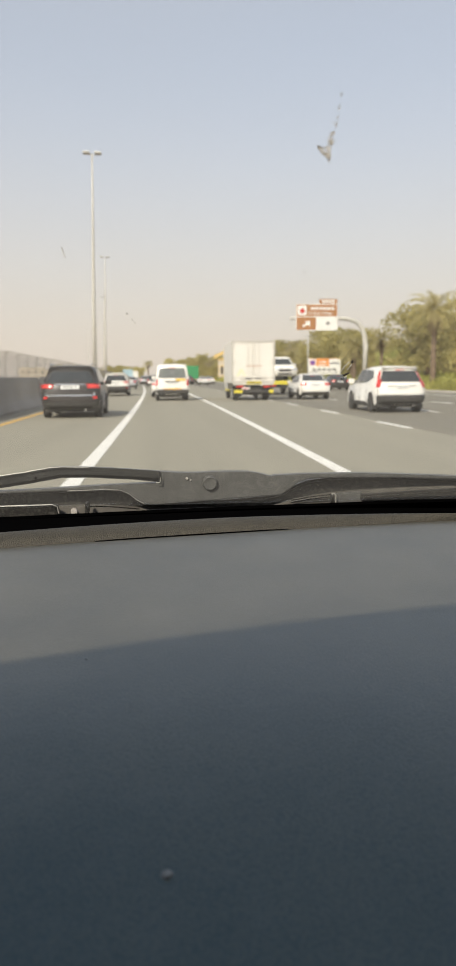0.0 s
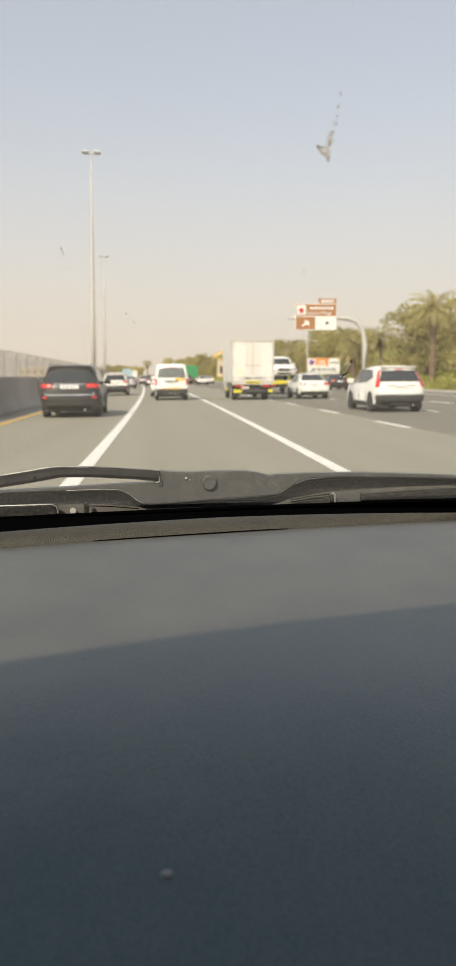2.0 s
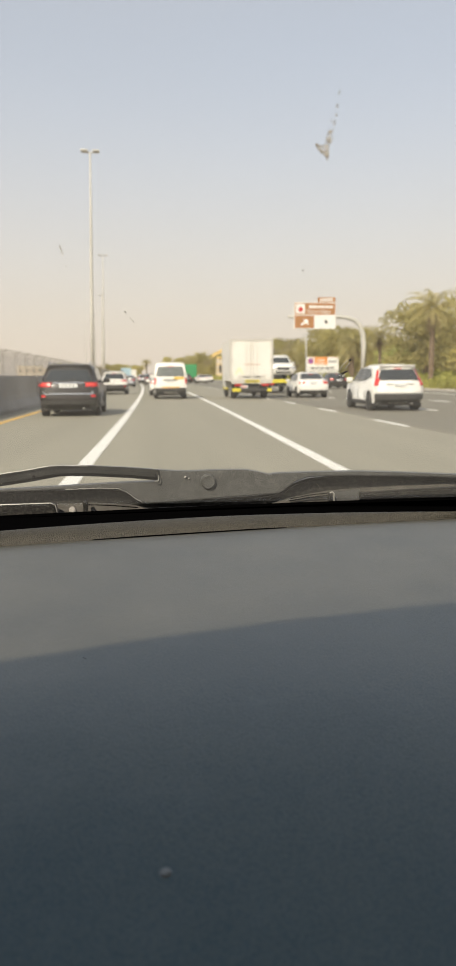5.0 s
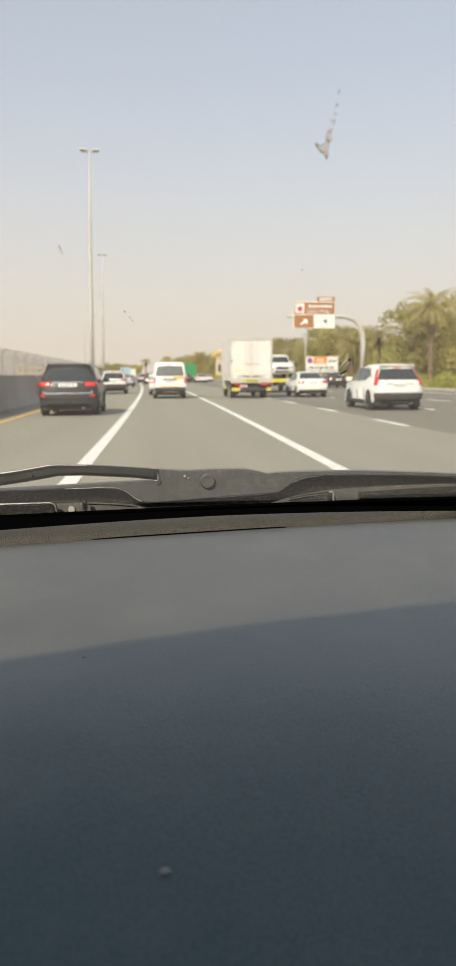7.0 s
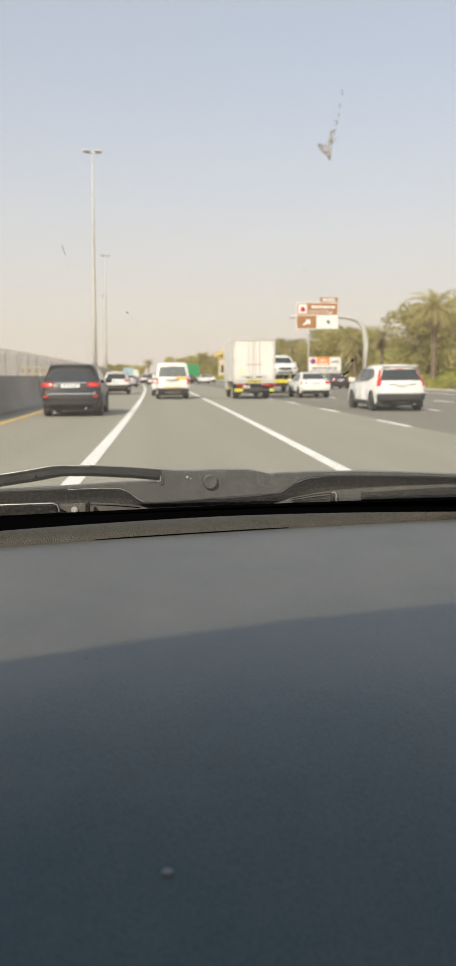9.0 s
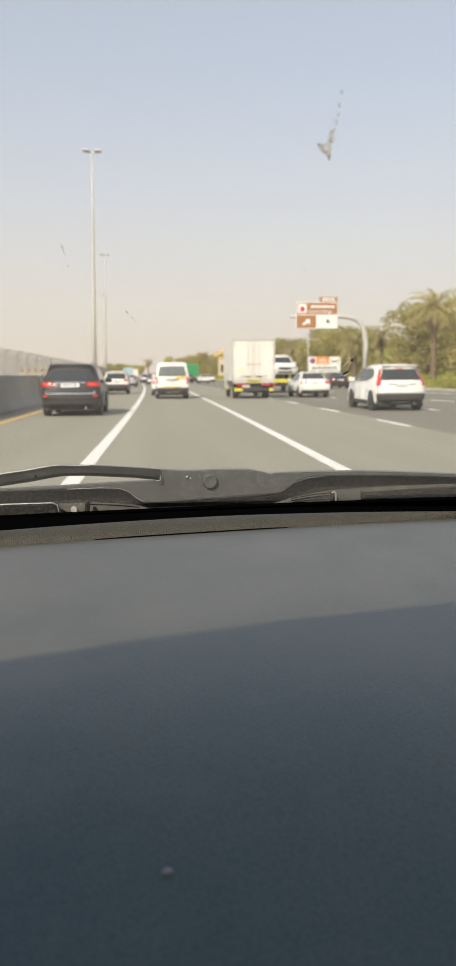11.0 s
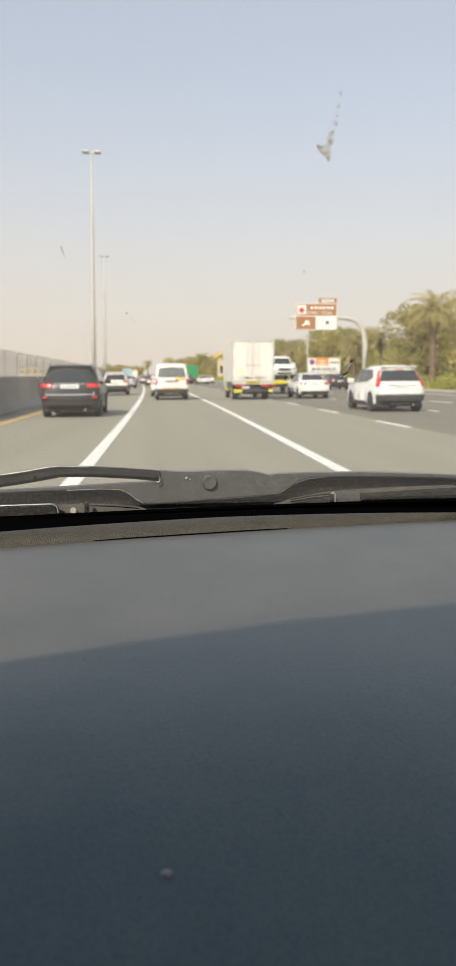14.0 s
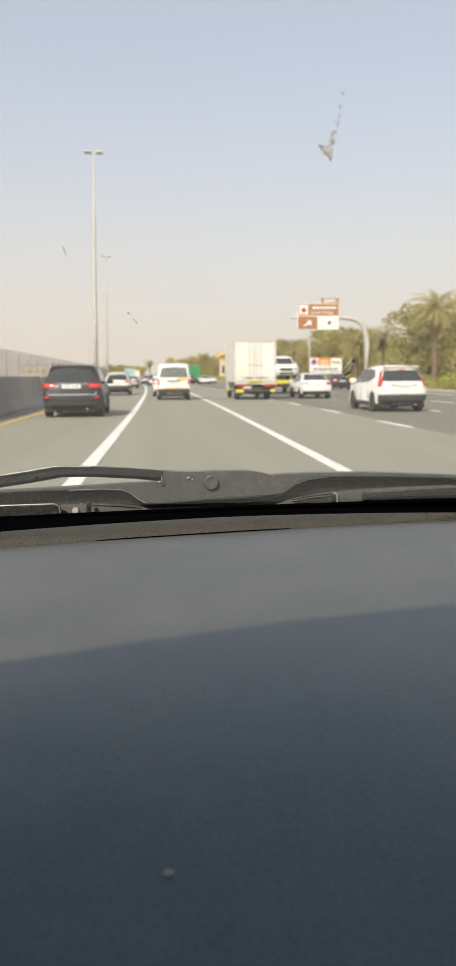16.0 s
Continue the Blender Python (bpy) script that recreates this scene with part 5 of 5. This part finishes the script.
# ---- sign gantries ----
def brown_sign(m):
    ob = thing("brown_direction_sign", m, "brown and white direction sign on a curved roadside arm", "road sign")
    part("post", tube([(0, 0, 0), (0, 0, 4.8), (-0.10, 0, 5.9), (-0.45, 0, 6.9), (-1.05, 0, 7.55), (-1.9, 0, 7.85), (-2.9, 0, 7.95), (-9.0, 0, 7.95)], [0.33, 0.32, 0.31, 0.30, 0.28, 0.26, 0.24, 0.2], 12), POST, ob, smooth=True)
    part("foot", box(-0.55, 0.55, -0.55, 0.55, 0, 0.5, 0.04), CONCRETE, ob)
    panel = part("panel", box(-8.35, -3.45, -0.32, -0.24, 6.55, 9.55, 0.02), SIGNW, ob, "white-edged panel")
    part("brown_field", box(-8.27, -3.53, -0.336, -0.322, 8.15, 9.47, 0.003), BROWN, panel, "brown field")
    part("brown_field", box(-8.27, -6.0, -0.336, -0.322, 6.63, 8.05, 0.003), BROWN, panel, "brown field")
    part("top_tab", box(-5.6, -3.5, -0.32, -0.24, 9.58, 10.1, 0.01), BROWN, ob, "small brown tab above the panel")
    part("white_square", box(-8.15, -7.1, -0.345, -0.337, 8.3, 9.35, 0.003), SIGNW, panel)
    part("pictogram", lathe([(0.32, 0.0), (0.32, -0.006)], 5, "y"), RED, panel).location = (-7.6, -0.346, 8.75)
    for x0, x1, z in ((-6.6, -3.75, 9.02), (-5.3, -3.8, 9.82)):
        for k in range(6):
            a = x0 + (x1 - x0) * k / 6
            part("lettering_bar", box(a, a + (x1 - x0) / 6 * 0.78, -0.35, -0.337, z - 0.13, z + 0.15, 0.003), SIGNW, panel)
    words("Global Village", pose(-6.95, -0.342, 8.33, 90, 0, 0), 0.52, SIGNW, panel)
    part("arrow", outline([(-7.5, 6.9), (-7.0, 7.2), (-6.7, 7.0), (-6.7, 7.6), (-7.3, 7.6), (-7.1, 7.4), (-7.6, 7.1)], -0.345, 0.008, 0), SIGNW, panel)
    part("symbol", lathe([(0.2, 0.0), (0.2, -0.006)], 8, "y"), INK, panel).location = (-4.6, -0.326, 7.35)
    return ob


brown_sign(at(24.6, 87))
isle = bmesh.new()
bmesh.ops.create_cube(isle, size=1, matrix=Matrix.Translation((0, 0, 0.35)) @ Matrix.Diagonal((6.6, 2.0, 0.75, 1)))
for v in isle.verts:
    if v.co.z > 0.5:
        v.co.x *= 0.72
        v.co.y *= 0.5
bmesh.ops.bevel(isle, geom=isle.edges[:], offset=0.08, segments=2, affect="EDGES")
plinth = part("crash_plinth", isle, KERB)
plinth.matrix_world = at(26.0, 85.5)
tagged(plinth, "pale concrete crash plinth at the sign's foot", "plinth")


def blue_gantry(m):
    """The blue direction sign that the car has driven under; it now stands behind."""
    ob = thing("blue_direction_sign", m, "long blue motorway direction sign with white edge over the lanes", "road sign")
    part("gantry_arm", tube([(-6.6, 0.3, 0), (-6.6, 0.3, 5.2), (-6.4, 0.3, 6.3), (-5.8, 0.3, 7.2), (-4.8, 0.3, 7.7), (-3.5, 0.3, 7.8), (17.0, 0.3, 7.8)], 0.3, 12), POST, ob, smooth=True)
    panel = part("panel", box(-3.6, 15.4, -0.1, 0.0, 6.3, 9.95, 0.02), SIGNW, ob, "white-edged panel")
    field = part("blue_field", box(-3.48, 15.28, -0.115, -0.1, 6.42, 9.83, 0.003), BLUE, panel, "blue field")
    for k in range(5):
        x = -2.6 + 3.65 * k
        part("lane_arrow", outline([(x, 6.55), (x + 0.62, 6.95), (x + 0.62, 7.1), (x + 0.13, 6.98), (x + 0.13, 7.25), (x - 0.13, 7.25), (x - 0.13, 6.98), (x - 0.62, 7.1), (x - 0.62, 6.95)], -0.125, 0.008, 0), SIGNW, panel)
        disc = part("prohibition_disc", lathe([(0.48, 0.0), (0.48, -0.01)], 28, "y"), RED, panel, "red-ringed lorry prohibition disc")
        disc.location = (x + 1.2, -0.118, 7.05)
        part("disc_face", lathe([(0.40, -0.01), (0.40, -0.014)], 28, "y"), SIGNW, disc)
        part("lorry_symbol", outline([(-0.27, -0.08), (-0.27, 0.05), (-0.12, 0.12), (-0.08, 0.12), (-0.08, 0.14), (0.27, 0.14), (0.27, -0.08), (0.20, -0.08), (0.17, -0.14), (0.11, -0.14), (0.08, -0.08), (-0.08, -0.08), (-0.11, -0.14), (-0.17, -0.14), (-0.20, -0.08)], -0.020, 0.005, 0), INK, disc)
        part("disc_bar", box(-0.42, 0.42, -0.026, -0.021, -0.03, 0.03), RED, disc).matrix_local = pose(0, 0, 0, 0, 45, 0)
    for x in (5.1, 6.55):
        part("route_plate", box(x - 0.6, x + 0.6, -0.125, -0.116, 7.8, 9.4, 0.003), SIGNW, panel)
    lines = (("Deira", 0.55, 9.15, SIGNW, 0.62), ("Al Sharjah", 0.6, 8.15, SIGNW, 0.62), ("(North)", 7.25, 7.95, SIGNW, 0.68), ("E", 6.2, 8.85, ORANGE, 0.5), ("311", 6.05, 8.1, ORANGE, 0.6), ("DXB", 4.72, 7.86, INK, 0.35))
    for text, x, z, m_, size in lines:
        words(text, pose(x, -0.132, z, 90, 0, 0), size, m_, panel)
    for x0, x1, z in ((7.3, 9.2, 9.0), (11.4, 13.0, 9.0), (10.6, 13.0, 8.1)):
        part("lettering_bar", box(x0, x1, -0.125, -0.116, z, z + 0.4, 0.003), SIGNW, panel)
    part("aircraft_symbol", outline([(5.1, 9.2), (5.18, 8.95), (5.55, 8.65), (5.55, 8.55), (5.18, 8.68), (5.16, 8.35), (5.04, 8.35), (5.02, 8.68), (4.65, 8.55), (4.65, 8.65), (5.02, 8.95)], -0.133, 0.006, 0), INK, panel)
    part("light_rail", box(-3.8, 15.6, -0.55, -0.45, 6.05, 6.12, 0.01), GALV, ob)
    for k in range(14):
        part("rail_bracket", box(-3.6 + 1.4 * k, -3.52 + 1.4 * k, -0.6, 0.1, 6.0, 6.3, 0.01), GALV, ob)
    return ob


gantry = blue_gantry(Matrix())
gantry.matrix_world = pose(0, -70, 0)


# ---- far structures ----
def gateway(m):
    ob = thing("yellow_gateway", m, "ochre yellow gateway with two pillars and a gabled beam", "gateway")
    for x in (-3.2, 3.2):
        p = part("pillar", box(x - 0.9, x + 0.9, -0.9, 0.9, 0, 6.5, 0.1), STUCCO, ob)
        for z in (1.5, 3.0, 4.5):
            part("band", box(x - 0.95, x + 0.95, -0.95, 0.95, z, z + 0.3, 0.03), ARCH, p)
        part("pillar_cap", box(x - 1.15, x + 1.15, -1.15, 1.15, 6.5, 7.0, 0.08), ARCH, p)
    part("beam", outline([(-5.5, 6.9), (0, 9.6), (5.5, 6.9), (5.5, 7.9), (0, 10.7), (-5.5, 7.9)], -0.8, 1.6, 0.05), ARCH, ob)
    return ob


gateway(at(30.5, 235))


def villa(m, w, d, h):
    ob = thing("villa", m, "low beige rendered house with a flat parapet roof", "house")
    body = part("wall", box(-w / 2, w / 2, 0, d, 0, h, 0.05), STUCCO, ob)
    part("roof", box(-w / 2 - 0.2, w / 2 + 0.2, -0.2, d + 0.2, h, h + 0.4, 0.05), KERB, ob)
    for s in range(2):
        for i in range(int(w / 3.5)):
            x = -w / 2 + 1.7 + 3.5 * i
            if (s + 1) * 3.2 < h:
                win = part("window", box(x - 0.6, x + 0.6, -0.05, 0.02, 1.1 + 3.1 * s, 2.4 + 3.1 * s, 0.01), KERB, ob)
                part("pane", box(x - 0.5, x + 0.5, -0.07, -0.05, 1.2 + 3.1 * s, 2.3 + 3.1 * s), GLASS, win)
    return ob


for lat, y, w, d, h in ((-70, 330, 16, 12, 7.0), (-40, 420, 14, 12, 7.2), (-90, 300, 18, 14, 6.8), (-30, 520, 18, 12, 7.0), (80, 430, 18, 12, 10.5), (95, 480, 14, 12, 12)):
    villa(at(lat, y), w, d, h)


def billboard(m):
    ob = thing("billboard", m, "white and orange roadside board on posts", "billboard")
    for x in (-2.1, 0.0, 2.1):
        part("post", box(x - 0.08, x + 0.08, -0.08, 0.08, 0, 2.2, 0.01), GALV, ob)
    board = part("board", box(-2.6, 2.6, -0.14, -0.08, 1.6, 4.1, 0.02), SIGNW, ob)
    part("orange_band", box(-1.35, 0.75, -0.155, -0.141, 2.85, 4.05, 0.004), ORANGE, board, "orange warning band")
    part("orange_edge", box(-2.6, 2.6, -0.155, -0.141, 4.06, 4.12, 0.004), ORANGE, board)
    disc = part("no_stopping_disc", lathe([(0.44, 0.0), (0.44, -0.01)], 24, "y"), RED, board, "red-ringed blue no-stopping disc")
    disc.location = (-1.95, -0.142, 3.45)
    part("disc_face", lathe([(0.34, -0.01), (0.34, -0.014)], 24, "y"), BLUE, disc)
    for turn in (45, -45):
        part("disc_bar", box(-0.36, 0.36, -0.019, -0.015, -0.045, 0.045), RED, disc).matrix_local = pose(0, 0, 0, 0, turn, 0)
    for x0, x1, z, m_ in ((-0.9, 0.3, 3.55, SIGNW), (-1.1, 0.45, 3.05, SIGNW), (1.0, 2.3, 3.35, INK), (-2.0, 2.1, 2.35, INK)):
        for k in range(5):
            part("lettering_bar", box(x0 + (x1 - x0) * k / 5, x0 + (x1 - x0) * (k + 0.75) / 5, -0.16, -0.141, z - 0.1, z + 0.13, 0.003), m_, board)
    words("No Parking for All Vehicles", pose(-2.4, -0.15, 1.82, 90, 0, 0), 0.42, INK, board)
    return ob


billboard(at(27.5, 118))


def slim_pole(m):
    ob = thing("roadside_pole", m, "slim grey steel pole on the verge", "pole")
    part("shaft", lathe([(0.11, 0.0), (0.09, 3.5), (0.07, 7.2)], 10), GALV, ob, smooth=True)
    part("bracket", box(-0.5, 0.08, -0.05, 0.05, 7.1, 7.2, 0.01), GALV, ob)
    part("foot_plate", box(-0.2, 0.2, -0.2, 0.2, 0.0, 0.08, 0.01), CONCRETE, ob)
    return ob


slim_pole(at(23.0, 110))
rail = thing("guard_rail", Matrix(), "galvanised steel guard rail on short posts along the verge", "guard rail")
gp = mesh_of("rail_post", box(-0.06, 0.06, -0.06, 0.06, 0, 0.75, 0.01), GALV)
gb = mesh_of("rail_beam", box(-0.03, 0.03, -1.99, 1.99, 0.48, 0.78, 0.02), GALV)
for i in range(24):
    for me, nm in ((gp, "rail_post"), (gb, "rail_beam")):
        ob = new(nm, me)
        ob.parent = rail
        ob.matrix_world = at(22.6, 98 + 4 * i)


# ---- planting ----
def leaf_cloud(blobs, count, size, seed, droop=0.0):
    """Leaf sprays on the shells of many uneven clumps; returns vertices and faces."""
    r = np.random.RandomState(seed)
    c = np.array(blobs)
    weight = c[:, 3] ** 2
    pick = r.choice(len(c), count, p=weight / weight.sum())
    d = r.normal(size=(count, 3))
    d /= np.linalg.norm(d, axis=1)[:, None]
    d[:, 2] = np.where(d[:, 2] < -0.5, -d[:, 2], d[:, 2])
    rad = c[pick, 3] * r.uniform(0.55, 1.08, count) ** 0.6
    p = c[pick, :3] + d * rad[:, None] * np.array([1, 1, 0.8])
    p[:, 2] -= droop * r.uniform(0, 1, count) ** 2 * rad
    a = r.normal(size=(count, 3)) + d * 0.3
    a[:, 2] -= 0.4
    a /= np.linalg.norm(a, axis=1)[:, None]
    b = np.cross(a, d + r.normal(size=(count, 3)) * 0.5)
    b /= np.linalg.norm(b, axis=1)[:, None] + 1e-6
    s = size * r.uniform(0.5, 1.4, count)[:, None]
    v = np.stack([p - a * s, p + b * s * 0.42, p + a * s, p - b * s * 0.42], axis=1).reshape(-1, 3)
    f = np.arange(count * 4).reshape(-1, 4)
    return v.tolist(), f.tolist()


def tree(seed, h, spread, material, label, count=13000, size=0.165, bare=False):
    r = random.Random(seed)
    ob = thing("tree", Matrix(), label, "tree", "trees beyond the verge")
    bm = tube([(0, 0, -0.2), (0.1, 0.05, h * 0.12), (0.05, -0.1, h * 0.26), (0.2, 0.1, h * 0.42)], [0.30, 0.24, 0.19, 0.14], 8)
    blobs = []
    for k in range(7):
        a = k * 2.4 + r.uniform(-0.4, 0.4)
        reach = spread * r.uniform(0.45, 0.8)
        top = h * r.uniform(0.55, 0.82)
        base = Vector((0.1, 0, h * r.uniform(0.2, 0.4)))
        tip = Vector((reach * math.cos(a), reach * math.sin(a), top))
        mid = (base + tip) / 2 + Vector((0, 0, h * 0.06))
        limb = tube([base, mid, tip], [0.12, 0.08, 0.03], 6)
        me = bpy.data.meshes.new("limb")
        limb.to_mesh(me)
        limb.free()
        bm.from_mesh(me)
        for j in range(6):
            q = tip + Vector((r.uniform(-1, 1) * spread * 0.35, r.uniform(-1, 1) * spread * 0.35, r.uniform(-0.32, 0.12) * h))
            blobs.append((q.x, q.y, min(q.z, h * 0.90), r.uniform(0.12, 0.20) * h))
        if not bare:
            for j in range(3):
                blobs.append((tip.x * r.uniform(0.6, 1.2), tip.y * r.uniform(0.6, 1.2), h * r.uniform(0.18, 0.45), r.uniform(0.10, 0.17) * h))
    part("trunk", bm, BARK, ob, "brown bark", smooth=True)
    v, f = leaf_cloud(blobs, count, size * h / 9, seed, 0.3)
    raw("crown", v, f, material, ob)
    return ob


def palm(seed, h, label, fronds=54):
    r = random.Random(seed)
    ob = thing("palm_tree", Matrix(), label, "palm", "trees beyond the verge")
    prof = []
    for k in range(22):
        z = h * k / 21
        prof.append(((0.26 if k % 2 else 0.21) * (1.15 - 0.25 * k / 21), z - 0.1))
    part("trunk", lathe(prof, 10), BARK, ob, "ringed brown trunk")
    for dead in (False, True):
        vs, fs = [], []
        n = fronds if not dead else 16
        for k in range(n):
            a = k * 2.39996 + r.uniform(-0.2, 0.2)
            up = r.uniform(-0.25, 1.2) if not dead else r.uniform(-1.2, -0.7)
            ln = r.uniform(2.4, 3.3) if not dead else r.uniform(1.6, 2.3)
            pts, p, e = [], Vector((0, 0, h)), up
            for j in range(13):
                pts.append(p.copy())
                p = p + Vector((math.cos(a) * math.cos(e), math.sin(a) * math.cos(e), math.sin(e))) * ln / 12
                e -= (0.11 if not dead else 0.05) * (0.6 + j / 12)
            side = Vector((-math.sin(a), math.cos(a), 0))
            for j in range(1, 12):
                w = 0.46 * math.sin(math.pi * (0.12 + 0.85 * j / 12)) + 0.05
                d = (pts[j + 1] - pts[j])
                for s in (-1, 1):
                    for half in (0, 0.5):
                        o = pts[j] + d * half
                        tip = o + side * s * w + d * 1.3 + Vector((0, 0, -0.10 - 0.25 * w))
                        i = len(vs)
                        vs += [tuple(o), tuple(o + d * 0.26), tuple(tip)]
                        fs.append((i, i + 1, i + 2))
                i = len(vs)
                vs += [tuple(pts[j] + side * 0.02), tuple(pts[j] - side * 0.02), tuple(pts[j + 1] - side * 0.015), tuple(pts[j + 1] + side * 0.015)]
                fs.append((i, i + 1, i + 2, i + 3))
        raw("fronds" if not dead else "dead_fronds", vs, fs, FROND if not dead else FROND_D, ob, "" if not dead else "hanging dry brown fronds")
    return ob


kinds = [tree(11, 9.0, 4.2, LEAF, "broad dusty green tree with drooping crown"),
         tree(12, 8.0, 3.6, LEAF_B, "bright green rounded tree"),
         tree(13, 9.5, 3.4, LEAF, "tall uneven olive green tree"),
         tree(14, 8.5, 3.4, LEAF_D, "half-dry brownish tree with thin crown", 4500, 0.11, True),
         tree(15, 6.0, 4.0, LEAF_B, "low spreading green tree", 8000)]
palms = [palm(21, 5.2, "date palm with a full rounded head of fronds"), palm(22, 7.0, "tall date palm with hanging dry fronds")]
r = random.Random(77)
spots = []
y = 62.0
while y < 420:
    spots.append((r.choice((0, 0, 1, 2, 2, 3, 4)), r.uniform(31, 38), y, r.uniform(0.9, 1.2)))
    y += r.uniform(8, 15)
y = 70.0
while y < 460:
    spots.append((r.choice((0, 1, 2, 2, 3, 0)), r.uniform(42, 56), y, r.uniform(0.8, 1.1)))
    y += r.uniform(10, 18)
for k in range(26):
    spots.append((r.choice((0, 2, 3, 0)), r.uniform(-30, 26), r.uniform(430, 620), r.uniform(0.8, 1.15)))
used = set()
for k, lat, y, s in spots:
    m = at(lat, y, 0, r.uniform(0, 360)) @ Matrix.Diagonal((s, s, s * r.uniform(0.85, 1.1), 1))
    if k in used:
        copy_thing(kinds[k], m)
    else:
        kinds[k].matrix_basis = m
        used.add(k)
for k, (lat, y, s) in enumerate(((26.5, 98, 1.0), (25.8, 69, 1.05), (31.5, 128, 1.1), (33, 66, 1.15), (29.5, 152, 1.0), (32, 190, 1.1), (30, 240, 1.1), (31, 300, 1.2), (-12, 400, 1.0), (18, 380, 1.1), (29.0, 108, 0.85), (28.2, 92, 0.8), (31.0, 84, 0.95))):
    m = at(lat, y, 0, 40 * k) @ Matrix.Diagonal((s, s, s, 1))
    if k < 2:
        palms[k].matrix_basis = m
    else:
        copy_thing(palms[k % 2], m)

# low shrubs of the verge, and taller scrub under the trees
rs = np.random.RandomState(9)
blobs = []
for k in range(1500):
    y = 40 + 300 * rs.uniform() ** 1.3
    lat = 22.9 + 9 * rs.uniform() ** 0.9
    s = rs.uniform(0.42, 0.85) * (0.80 + 0.07 * (lat - 23))
    blobs.append((lat + bend(y), y, s * 0.55, s * 1.3))
v, f = leaf_cloud(blobs, 150000, 0.14, 10)
tagged(raw("verge_shrubs", v, f, GRASS), "yellow-green low shrubs and grass covering the verge", "shrubs", kind="stuff")
blobs = []
for k in range(420):
    y = 48 + 330 * rs.uniform() ** 1.2
    lat = rs.uniform(33, 48)
    s = rs.uniform(0.7, 1.7)
    blobs.append((lat + bend(y), y, s * 0.7, s * 1.1))
v, f = leaf_cloud(blobs, 36000, 0.24, 12)
tagged(raw("tree_undergrowth", v, f, LEAF), "dusty green scrub under the trees", "undergrowth", kind="stuff")
